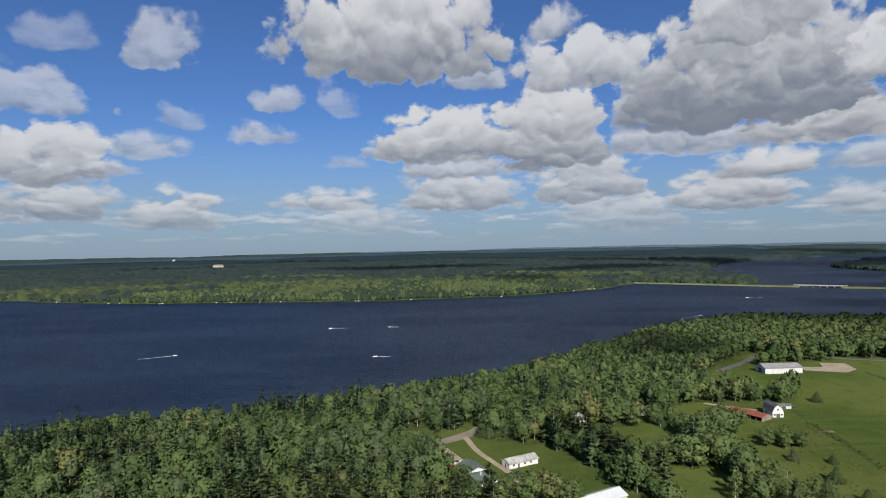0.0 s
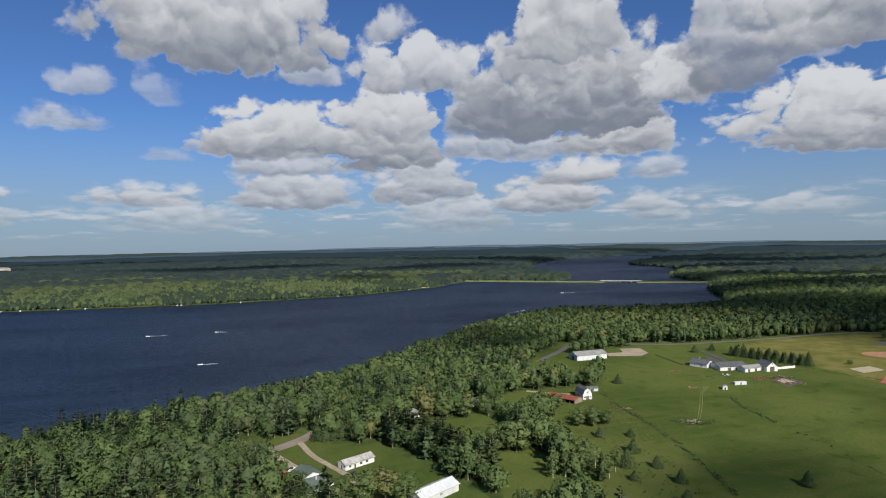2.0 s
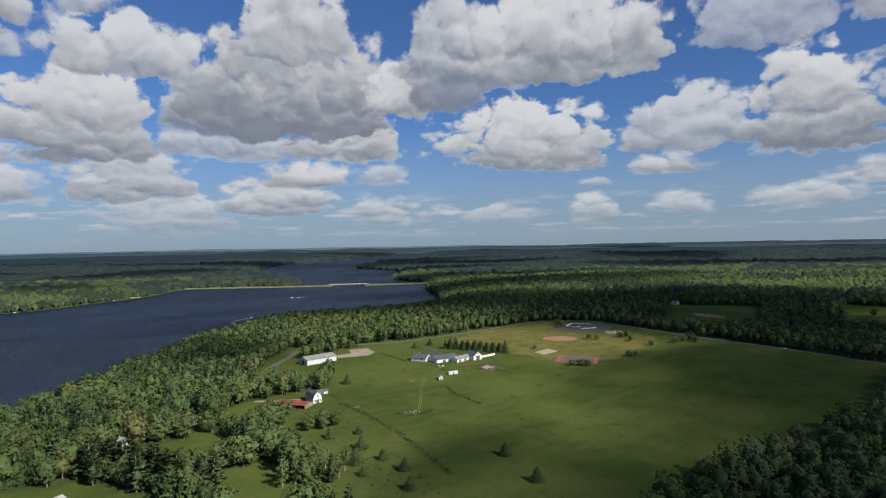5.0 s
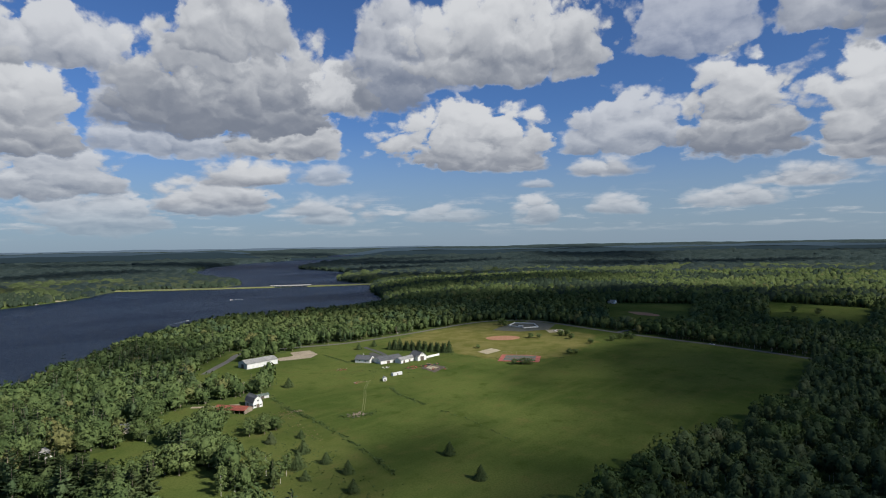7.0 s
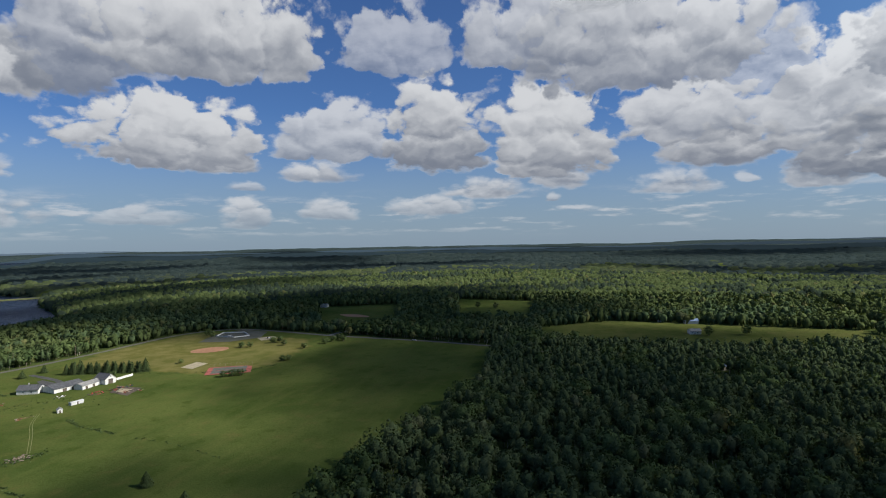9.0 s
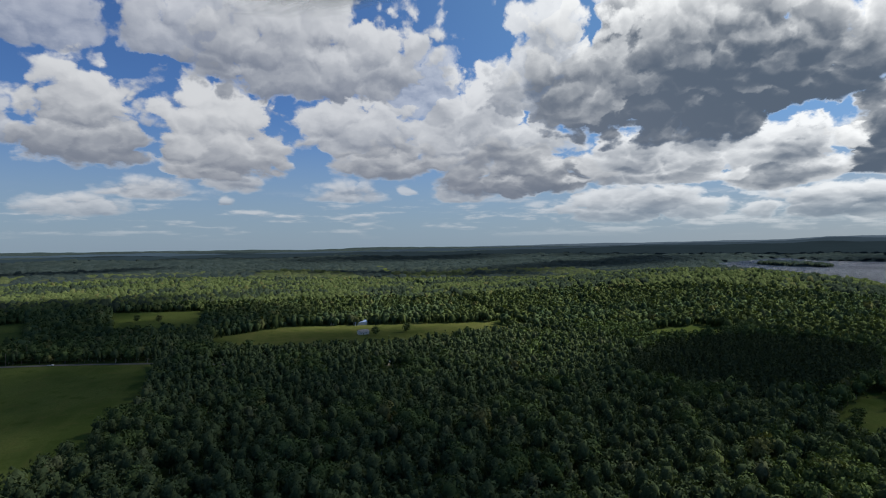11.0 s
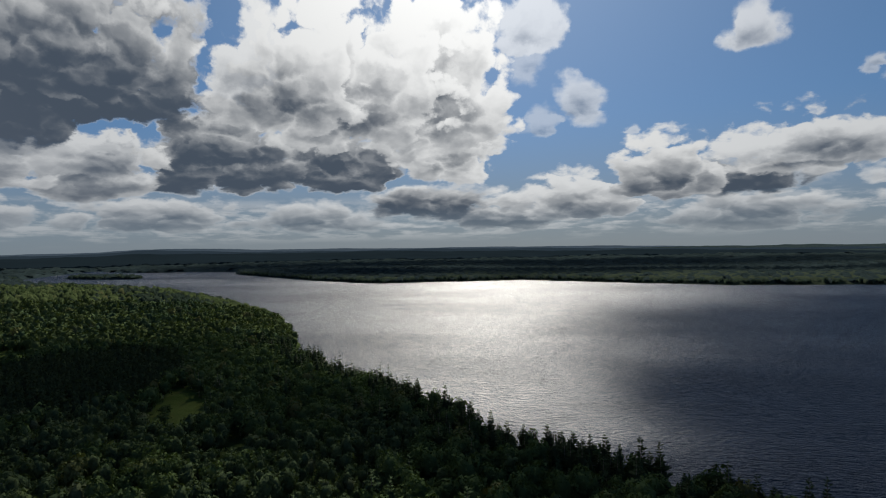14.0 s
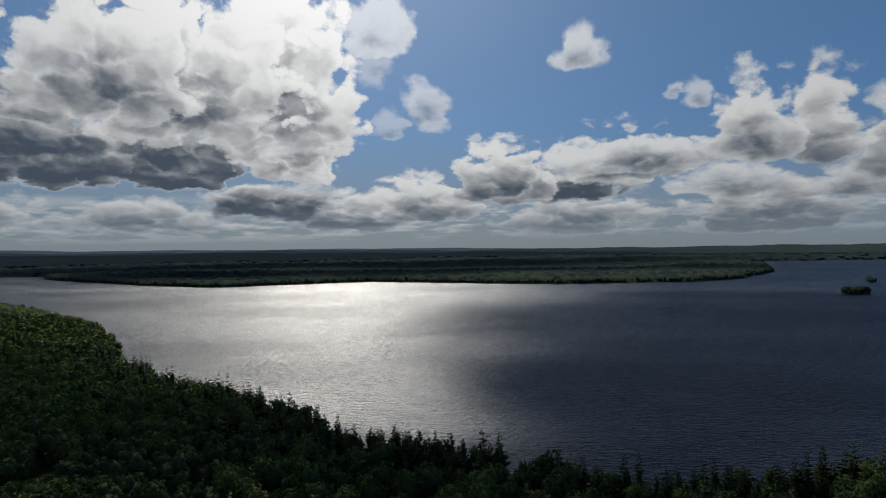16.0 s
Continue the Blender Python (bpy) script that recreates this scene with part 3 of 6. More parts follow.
CLEARING = [(280, -322), (291, -346), (306, -374), (322, -411), (306, -408), (288, -390), (258, -364), (244, -341), (236, -312), (246, -300), (262, -302)]
YARDS_SOUTH = [(560, -375), (600, -430), (596, -490), (566, -505), (528, -450), (530, -395)]
SHED_LANE = [(262, 545), (300, 572), (303, 545), (262, 500), (225, 440), (196, 430), (200, 462), (228, 505)]
LOT_HOUSE = [(500, -80), (500, -105), (455, -95), (455, -75)]
OPEN = [FIELD, LAWN, LAWN_MIDDLE, LAWN_SOUTH, LAWN_BARN, HAY, MEADOW, YARD_EAST, CLEARING, YARDS_SOUTH, LOT_HOUSE, SHED_LANE]
PLANTATION = [(434, -272), (512, -375), (512, -467), (458, -530), (398, -518), (338, -436), (312, -366), (322, -316), (379, -268)]
MAIN_ROAD = [(228, 492), (268, 528), (302, 556), (362, 532), (402, 514), (487, 504), (587, 499), (634, 476), (652, 430), (626, 310),
             (615, 234), (607, 177), (588, 100), (560, 30)]
FAR_ROAD = [(600, -300), (658, -293), (793, -296), (1200, -325), (1979, -387), (2400, -410)]
EAST_ROAD = [(626, 310), (740, 290), (860, 262), (1040, 262), (1300, 300)]
LANE = [(-30, 352), (-8, 331), (16, 348), (30, 372)]
DRIVE = [(10, 341), (16, 316), (23, 299), (30, 284), (34, 270)]
DRIVE_B = [(-5, 328), (2, 311), (8, 298)]
BARN_TRACK = [(175, 398), (186, 388), (200, 378)]


def inside(x, y, poly):
    hit = np.zeros(np.shape(x), bool)
    for (x0, y0), (x1, y1) in zip(poly, poly[1:] + poly[:1]):
        if y0 != y1:
            hit ^= ((y0 > y) != (y1 > y)) & (x < (x1 - x0) * (y - y0) / (y1 - y0) + x0)
    return hit


def off_line(x, y, line):
    best = np.full(np.shape(x), 1e9)
    for (x0, y0), (x1, y1) in zip(line, line[1:]):
        dx, dy = x1 - x0, y1 - y0
        s = np.clip(((x - x0) * dx + (y - y0) * dy) / (dx * dx + dy * dy), 0, 1)
        best = np.minimum(best, np.hypot(x - x0 - s * dx, y - y0 - s * dy))
    return best


def waves(x, y, seed, size):
    """Smooth random relief, -1 to 1, cheap enough for whole grids."""
    rng = np.random.RandomState(seed)
    out = 0
    for k in range(7):
        a, f, ph = rng.uniform(0, 6.28), rng.uniform(0.6, 1.9) * 6.28 / size, rng.uniform(0, 6.28)
        out = out + np.sin((x * math.cos(a) + y * math.sin(a)) * f + ph)
    return out / 3.2


LAKE_RING = NEAR_SHORE + FAR_SHORE


def from_shore(x, y):
    """Metres inland of the nearest water; negative on the lake."""
    x = x + waves(x, y, 5, 130) * 5 + waves(x, y, 6, 420) * 7
    y = y + waves(x, y, 7, 120) * 5
    d = None
    for ring in (LAKE_RING, EAST_LAKE):
        e = off_line(x, y, ring + ring[:1]) * np.where(inside(x, y, ring), -1, 1)
        d = e if d is None else np.minimum(d, e)
    for cx, cy, a, b in ISLANDS:
        k = np.hypot((x - cx) / a, (y - cy) / b)
        d = np.maximum(d, (1 - k) * min(a, b))
    k = np.hypot((x - POND[0]) / POND[2], (y - POND[1]) / POND[3])
    return np.minimum(d, (k - 1) * POND[3])


def rise(r):
    """The far country climbs gently to the skyline."""
    return 68 * np.clip((r - 1400) / 3400, 0, None) ** 2


def land_height(x, y, d):
    r = np.hypot(x, y)
    z = LAKE + 8 * np.clip((d + 4) / 46, -0.35, 1)
    inland = np.clip((d - 40) / 250, 0, 1) * np.clip((r - 850) / 500, 0, 1)
    z = z + inland * (waves(x, y, 11, 900) * 5 + 4)
    for cx, cy, s, h in ((950, -800, 265, 38), (1500, 500, 600, 14), (-900, 2300, 500, 10), (400, 2700, 500, 8), (4400, -1200, 600, 8)):
        z = z + h * np.exp(-((x - cx) ** 2 + (y - cy) ** 2) / (2 * s * s)) * np.clip((d + 5) / 120, 0, 1)
    return z + rise(r)


def open_land(x, y):
    o = np.zeros(np.shape(x), bool)
    for poly in OPEN:
        o |= inside(x, y, poly)
    for line, half in ((MAIN_ROAD, 7), (FAR_ROAD, 9), (EAST_ROAD, 6), (LANE, 7), ([(79, 359), (74, 334)], 8), ([(124, 378), (117, 352)], 7), ([(277, 488), (262, 458)], 25), ([(262, 482), (230, 424)], 14), (DRIVE, 5), (DRIVE_B, 4), (BARN_TRACK, 5), ([(830, 1575), (1125, 1350)], 40)):
        o |= off_line(x, y, line) < half
    return o


def raw_mesh(name, verts, faces, mats, mat_index=None, tint=None, attr="tint", domain="FACE", smooth=False, normals=None):
    """A mesh straight from arrays; all faces have the same number of corners."""
    me = bpy.data.meshes.new(name)
    n, k = faces.shape
    me.vertices.add(len(verts))
    me.vertices.foreach_set("co", np.ascontiguousarray(verts, np.float32).ravel())
    me.loops.add(n * k)
    me.loops.foreach_set("vertex_index", np.ascontiguousarray(faces, np.int32).ravel())
    me.polygons.add(n)
    me.polygons.foreach_set("loop_start", np.arange(0, n * k, k, dtype=np.int32))
    if mat_index is not None:
        me.polygons.foreach_set("material_index", np.ascontiguousarray(mat_index, np.int32))
    me.polygons.foreach_set("use_smooth", np.full(n, smooth))
    for m in mats:
        me.materials.append(m)
    if tint is not None:
        me.attributes.new(attr, "FLOAT", domain).data.foreach_set("value", np.ascontiguousarray(tint, np.float32))
    me.update(calc_edges=True)
    if normals is not None:
        me.attributes.new("custom_normal", "FLOAT_VECTOR", "POINT").data.foreach_set("vector", np.ascontiguousarray(normals, np.float32).ravel())
    return me


def disc(angles, radii):
    """Rings of quads round the origin."""
    a, r = np.meshgrid(angles, radii)
    na, nr = len(angles), len(radii)
    i, j = np.meshgrid(np.arange(na), np.arange(nr - 1))
    i2 = (i + 1) % na
    f = np.stack([j * na + i, (j + 1) * na + i, (j + 1) * na + i2, j * na + i2], -1).reshape(-1, 4)
    return (np.sin(a) * r).ravel(), (np.cos(a) * r).ravel(), f


def build_ground():
    seen_side = np.arange(-42, 222, 0.6)
    ang = np.radians(np.concatenate([seen_side, np.arange(222, 318, 3.0)]))
    rad = np.concatenate([[0.0, 40, 90, 130], np.geomspace(160, 4950, 235)])
    x, y, f = disc(ang, rad)
    d = from_shore(x, y)
    z = land_height(x, y, d)
    r = np.hypot(x, y)
    z = z + np.where((d > 10) & (r > 1500), 9 + waves(x, y, 21, 60) * 2.0 + waves(x, y, 22, 23) * 1.2, 0) * np.clip((r - 1500) / 300, 0, 1)
    o = open_land(x, y).astype(float)
    me = raw_mesh("ground", np.stack([x, y, z], 1), f[:, ::-1], [GROUND], None, o, "open", "POINT", True)
    dry = np.where(inside(x, y, DRY_GRASS), 1.0, np.where(inside(x, y, ROUGH_MEADOW), 0.16, np.where(inside(x, y, HAY), 0.30, 0.0)))
    me.attributes.new("dry", "FLOAT", "POINT").data.foreach_set("value", dry.astype(np.float32))
    tagged(new("ground", me), "grass meadows and dark forest floor running to a low skyline", "ground", kind="structure")


def build_water():
    ang = np.radians(np.arange(0, 360, 2.0))
    rad = np.concatenate([[0.0], np.geomspace(200, 4950, 90)])
    x, y, f = disc(ang, rad)
    z = LAKE + rise(np.hypot(x, y))
    me = raw_mesh("water", np.stack([x, y, z], 1), f[:, ::-1], [WATER], smooth=True)
    tagged(new("water", me), "dark blue lake water ruffled by wind", "lake", kind="structure")


# how high the far ridges stand over the eye's level, by bearing (degrees)
SKYLINE = [(-60, -0.37), (-31, -0.37), (6, -0.14), (32, -0.12), (43, -0.18), (53, -0.38), (68, -0.38), (81, -0.30), (88, -0.38), (108, -0.22), (127, 0.06), (136, 0.16),
           (139, 0.36), (144, 0.31), (149, 0.15), (157, 0.13), (171, 0.04), (186, -0.14), (202, -0.40), (218, -0.60), (260, -0.50), (300, -0.37)]


def build_skyline():
    """Three ridges one behind the other at the edge of sight, haze painted as glow."""
    az = np.arange(-60, 300, 0.25)
    top = np.interp(az, [a for a, _ in SKYLINE], [e for _, e in SKYLINE])
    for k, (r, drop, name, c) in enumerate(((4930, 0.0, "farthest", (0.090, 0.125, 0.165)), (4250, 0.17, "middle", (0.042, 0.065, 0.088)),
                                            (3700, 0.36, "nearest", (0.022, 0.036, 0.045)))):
        wave = sum(np.sin(np.radians(az) * f + k * 2 + f) / g for f, g in ((11, 1.0), (29, 1.6), (71, 2.6), (180, 5.0), (470, 7.0)))
        if k:           # it opens where the lake arm runs out of sight
            wave = wave * 1.6 - 22 * np.exp(-((az - 34.5) / 6) ** 4)
        e = np.radians(top - drop + wave * 0.03)
        x, y = np.sin(np.radians(az)) * r, np.cos(np.radians(az)) * r
        n = len(az)
        v = np.concatenate([np.stack([x, y, EYE + np.tan(e) * r], 1), np.stack([x, y, np.full(n, -20.0)], 1)])
        i = np.arange(n)
        j = (i + 1) % n
        m = bpy.data.materials.new("glowing_painted_haze")
        m.use_nodes = True
        nt = m.node_tree
        nt.nodes.clear()
        # air haze put in as blue emission, paler on the farther ridges
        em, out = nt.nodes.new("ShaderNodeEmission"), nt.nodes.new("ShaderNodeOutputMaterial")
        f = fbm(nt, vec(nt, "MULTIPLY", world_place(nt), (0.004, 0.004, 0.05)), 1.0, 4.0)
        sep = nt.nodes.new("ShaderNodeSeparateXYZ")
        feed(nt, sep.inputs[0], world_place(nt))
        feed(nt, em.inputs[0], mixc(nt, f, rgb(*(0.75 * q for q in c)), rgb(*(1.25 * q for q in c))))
        # emission falls to the south, standing in for the sunless side
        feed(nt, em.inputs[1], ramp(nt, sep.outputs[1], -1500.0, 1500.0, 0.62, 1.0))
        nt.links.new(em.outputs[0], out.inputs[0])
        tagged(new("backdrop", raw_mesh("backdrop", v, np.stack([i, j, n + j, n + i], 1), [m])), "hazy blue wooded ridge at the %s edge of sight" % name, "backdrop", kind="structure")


build_ground()
build_water()
build_skyline()

# ================= trees =================
PHI = (1 + 5 ** 0.5) / 2
ICO_V = np.array([(-1, PHI, 0), (1, PHI, 0), (-1, -PHI, 0), (1, -PHI, 0), (0, -1, PHI), (0, 1, PHI), (0, -1, -PHI), (0, 1, -PHI),
                  (PHI, 0, -1), (PHI, 0, 1), (-PHI, 0, -1), (-PHI, 0, 1)]) / (1 + PHI * PHI) ** 0.5


def ico_faces():
    from itertools import combinations
    edge = min(np.linalg.norm(ICO_V[0] - v) for v in ICO_V[1:])
    out = []
    for a, b, c in combinations(range(12), 3):
        if all(abs(np.linalg.norm(ICO_V[p] - ICO_V[q]) - edge) < 1e-6 for p, q in ((a, b), (b, c), (a, c))):
            n = np.cross(ICO_V[b] - ICO_V[a], ICO_V[c] - ICO_V[a])
            out.append((a, b, c) if n @ ICO_V[a] > 0 else (a, c, b))
    return np.array(out)


ICO_F = ico_faces()


def unit(v):
    return v / np.maximum(np.linalg.norm(v, axis=1), 1e-6)[:, None]


def cards(rng, centre, normal, size, lie=0.6):
    """One ragged leaf triangle for each centre, facing about along its normal; shaded as part of the rounded crown."""
    n = len(centre)
    nm = unit(normal + rng.normal(0, lie, (n, 3)))
    t = unit(np.cross(nm, rng.normal(0, 1, (n, 3))))
    b = np.cross(nm, t)
    s = (size * rng.uniform(0.6, 1.4, n))[:, None]
    pts = []
    for k in range(3):
        a = k * 2.094 + rng.uniform(-0.45, 0.45, n)[:, None]
        pts.append(centre + (t * np.cos(a) + b * np.sin(a)) * s * rng.uniform(0.7, 1.25, (n, 1)))
    soft = unit(unit(normal) * 0.7 + nm * 0.65)
    return np.stack(pts, 1).reshape(-1, 3), np.arange(3 * n).reshape(n, 3), np.repeat(soft, 3, 0)


def ball_points(rng, n):
    return unit(rng.normal(0, 1, (n, 3)))


def joined(bits):
    vs, fs, ns, k = [], [], [], 0
    for v, f, nn in bits:
        vs.append(v)
        fs.append(f + k)
        ns.append(nn)
        k += len(v)
    return np.concatenate(vs), np.concatenate(fs), np.concatenate(ns)


def trunk_np(height, r0, r1, sides, lean=(0, 0)):
    a = np.arange(sides) * 2 * math.pi / sides
    ring = np.stack([np.cos(a), np.sin(a)], 1)
    v = np.concatenate([np.c_[ring * r0, np.full(sides, -0.6)], np.c_[ring * r1 + lean, np.full(sides, height)]])
    f = []
    for i in range(sides):
        j = (i + 1) % sides
        f += [(i, j, sides + j), (i, sides + j, sides + i)]
    return v, np.array(f), np.tile(np.c_[ring, np.zeros(sides)], (2, 1))


def limbs_np(rng, height, reach, count, r0):
    """A few limbs that leave the trunk."""
    bits = []
    for k in range(count):
        a, z = k * 2.4 + rng.uniform(-0.3, 0.3), height * rng.uniform(0.3, 0.75)
        d = np.array([math.cos(a), math.sin(a), 0.8]) * reach * rng.uniform(0.6, 1.0)
        side = np.array([-math.sin(a), math.cos(a), 0]) * r0
        up = np.array([0, 0, r0])
        p = np.array([0, 0, z])
        v = np.stack([p + side, p - side, p + up, p + d])
        bits.append((v, np.array([(0, 1, 3), (1, 2, 3), (2, 0, 3)]), unit(v - p - d * 0.5 + 1e-3)))
    return bits


def crown_round(rng, n, height, radius, low, size, fine):
    """A rounded crown of several lobes, each with its leaf clumps."""
    lobes = rng.randint(7, 11)
    bits, centre_all, normal_all = [], [], []
    mid, half = (height + low) / 2, (height - low) / 2
    for k in range(lobes):
        a = k * 2.4 + rng.uniform(-0.5, 0.5)
        h = -0.95 + 1.7 * k / (lobes - 1)
        w = radius * 0.58 * math.sqrt(max(0.45 if h < 0 else 0.06, 1 - h * h)) * rng.uniform(0.65, 1.2)
        c = np.array([math.cos(a) * w, math.sin(a) * w, mid + h * half * 0.70])
        rr = radius * rng.uniform(0.40, 0.58)
        m = max(3, n // lobes)
        d = ball_points(rng, m)
        d[:, 2] = np.abs(d[:, 2]) - 0.28
        d = unit(d)
        centre_all.append(c + d * rr * rng.uniform(0.90, 1.10, (m, 1)) * (1, 1, 0.85))
        from_mid = unit((centre_all[-1] - (0, 0, mid - half * 0.3)) / (radius, radius, half))
        normal_all.append(unit(d * 0.6 + from_mid * 0.6))
        if fine:
            bits.append((c + ICO_V * rr * 0.60 * (1, 1, 0.85) * rng.uniform(0.85, 1.1, (12, 1)), ICO_F, ICO_V))
    if not fine:
        bits.append((np.array([0, 0, mid]) + ICO_V * (radius * 0.64, radius * 0.64, half * 0.72) * rng.uniform(0.8, 1.15, (12, 1)), ICO_F, ICO_V))
    bits.append(cards(rng, np.concatenate(centre_all), np.concatenate(normal_all), size))
    return joined(bits)


def crown_cone(rng, n, height, radius, low, size, tiers, ragged, point=1.7):
    """Whorls of drooping boughs round a stem."""
    c_all, n_all = [], []
    for k in range(tiers):
        f = k / (tiers - 1)
        z = low + (height - low) * f
        r = radius * (1 - f ** point) ** 0.9 * rng.uniform(1 - ragged, 1 + ragged * 0.6) + 0.25
        m = max(3, int(n / tiers * (1.7 - 1.4 * f)))
        a = rng.uniform(0, 6.283, m)
        lobes = 1 - ragged * 0.8 * np.abs(np.sin(a * 2.5 + k))
        s = np.sqrt(rng.uniform(0.12, 1, m)) * r * lobes
        c_all.append(np.stack([np.cos(a) * s, np.sin(a) * s, z - s * 0.22 + rng.normal(0, 0.15, m)], 1))
        n_all.append(np.stack([np.cos(a) * (0.35 + 0.5 * s / r), np.sin(a) * (0.35 + 0.5 * s / r), np.full(m, 0.75)], 1))
    ring = np.stack([np.cos(np.arange(5) * 1.257), np.sin(np.arange(5) * 1.257)], 1)
    core_v = np.concatenate([np.c_[ring * radius * 0.5, np.full(5, low + 0.3)], np.c_[ring * radius * 0.30, np.full(5, low + (height - low) * 0.6)],
                             [[0, 0, height * 0.86]]])
    core_f = np.array([(i, (i + 1) % 5, 5 + i) for i in range(5)] + [((i + 1) % 5, 5 + (i + 1) % 5, 5 + i) for i in range(5)] +
                      [(5 + i, 5 + (i + 1) % 5, 10) for i in range(5)])
    core_n = unit(core_v * (1, 1, 0) + (0, 0, 0.8))
    return joined([(core_v, core_f, core_n), cards(rng, np.concatenate(c_all), np.concatenate(n_all), size, 0.55)])


def crown_boughs(rng, height, radius, low, whorls, sprays):
    """An old pine: whorls of uneven boughs, each a flat fan of narrow needle sprays, with gaps between them."""
    base, tip, wide, up = [], [], [], []
    for k in range(whorls):
        f = k / (whorls - 1)
        z = low + (height * 0.97 - low) * f
        reach = radius * ((1 - f) ** 0.75 * min(1.0, 0.62 + 1.6 * f) + 0.10) * rng.uniform(0.75, 1.15)
        count = 5 if f < 0.8 else 4
        for j in range(count):
            a = k * 1.3 + j * 6.283 / count + rng.uniform(-0.45, 0.45)
            length = reach * rng.uniform(0.55, 1.2)
            lift = rng.uniform(-0.20, 0.22) + 0.40 * f
            d = np.array([math.cos(a), math.sin(a), lift])
            side = np.array([-math.sin(a), math.cos(a), 0.0])
            root = np.array([0, 0, z + rng.uniform(-0.25, 0.25)])
            u = np.linspace(0.22, 0.72, sprays) * length
            swing = np.where(np.arange(sprays) % 2, 1, -1) * rng.uniform(0.15, 0.75, sprays)
            run = unit(d + side * swing[:, None] + rng.normal(0, 0.10, (sprays, 3)))
            span = rng.uniform(0.34, 0.55, sprays) * length + 0.35
            p = root + d * u[:, None]
            base.append(p)
            tip.append(p + run * span[:, None])
            across = unit(np.cross(run, (0, 0, 1.0))) + np.array([0, 0, 1.0]) * rng.uniform(-0.75, 0.75, (sprays, 1))
            wide.append(across * (span * rng.uniform(0.30, 0.46, sprays))[:, None])
            up.append(unit(np.array([0, 0, 0.9]) + 1.0 * d * (1, 1, 0) + rng.normal(0, 0.28, (sprays, 3))))
    base, tip, wide, up = (np.concatenate(q) for q in (base, tip, wide, up))
    n = len(base)
    v = np.stack([base + wide, tip, base - wide], 1).reshape(-1, 3)
    core = ICO_V * (radius * 0.40, radius * 0.40, (height - low) * 0.30) + (0, 0, low + (height - low) * 0.34)
    core = core * rng.uniform(0.8, 1.15, (12, 1))
    return joined([(core, ICO_F, ICO_V), (v, np.arange(3 * n).reshape(n, 3), np.repeat(up, 3, 0))])


def template(kind, seed, level):
    """One tree about its foot: crown, trunk. level 0: middle distance, 1: near, 2: nearest."""
    rng = np.random.RandomState(seed)
    u = rng.uniform
    k, fine, sides = (1.25, 7.5, 16.0)[level], level == 2, (3, 4, 7)[level]
    if kind == "broadleaf":
        h, r = u(11.5, 15), u(4.7, 6.6)
        stem = joined([trunk_np(h * 0.6, 0.30, 0.12, sides)] + limbs_np(rng, h, r * 0.6, (0, 3, 6)[level], 0.09))
        return crown_round(rng, int(58 * k), h, r, h * 0.03, (1.20, 0.64, 0.44)[level], fine), stem
    if kind == "aspen":
        h, r = u(11, 14.5), u(3.2, 4.1)
        return crown_round(rng, int(24 * k), h, r, h * 0.12, (1.1, 0.62, 0.44)[level], fine), trunk_np(h * 0.8, 0.17, 0.06, sides)
    if kind == "pine":
        h, r = u(13, 18), u(3.6, 4.9)
        return crown_boughs(rng, h, r, h * 0.12, (8, 12, 16)[level], (4, 8, 12)[level]), trunk_np(h * 0.93, 0.26, 0.05, sides)
    if kind == "young_pine":
        h, r = u(10, 11), u(3.2, 3.8)
        return crown_cone(rng, int(56 * k), h, r, h * 0.2, (1.0, 0.6, 0.45)[level], (7, 9, 11)[level], 0.12, 3.2), trunk_np(h * 0.85, 0.18, 0.06, sides)
    h, r = u(9, 11.5), u(3.0, 3.7)
    return crown_cone(rng, int(58 * k), h, r, h * 0.04, (0.85, 0.48, 0.34)[level], (8, 12, 16)[level], 0.16, 1.35), trunk_np(h * 0.9, 0.18, 0.04, sides)


def scatter(r0, r1, a0, a1, gap, seed):
    """Jittered places over a sector of the plan, on wooded land only."""
    rng = np.random.RandomState(seed)
    n = int(2 * r1 / gap) + 1
    gx, gy = np.meshgrid(np.arange(n), np.arange(n))
    x = (gx.ravel() - n / 2 + (gy.ravel() % 2) * 0.5) * gap + rng.uniform(-0.42, 0.42, n * n) * gap
    y = (gy.ravel() - n / 2) * gap + rng.uniform(-0.42, 0.42, n * n) * gap
    r, a = np.hypot(x, y), (np.degrees(np.arctan2(x, y)) + 120) % 360 - 120
    k = (r > r0) & (r < r1) & (a > a0) & (a < a1)
    x, y = x[k], y[k]
    d = from_shore(x, y)
    k = (d > 1.5) & ~open_land(x, y)
    x, y, d = x[k], y[k], d[k]
    return x, y, land_height(x, y, d), d, rng


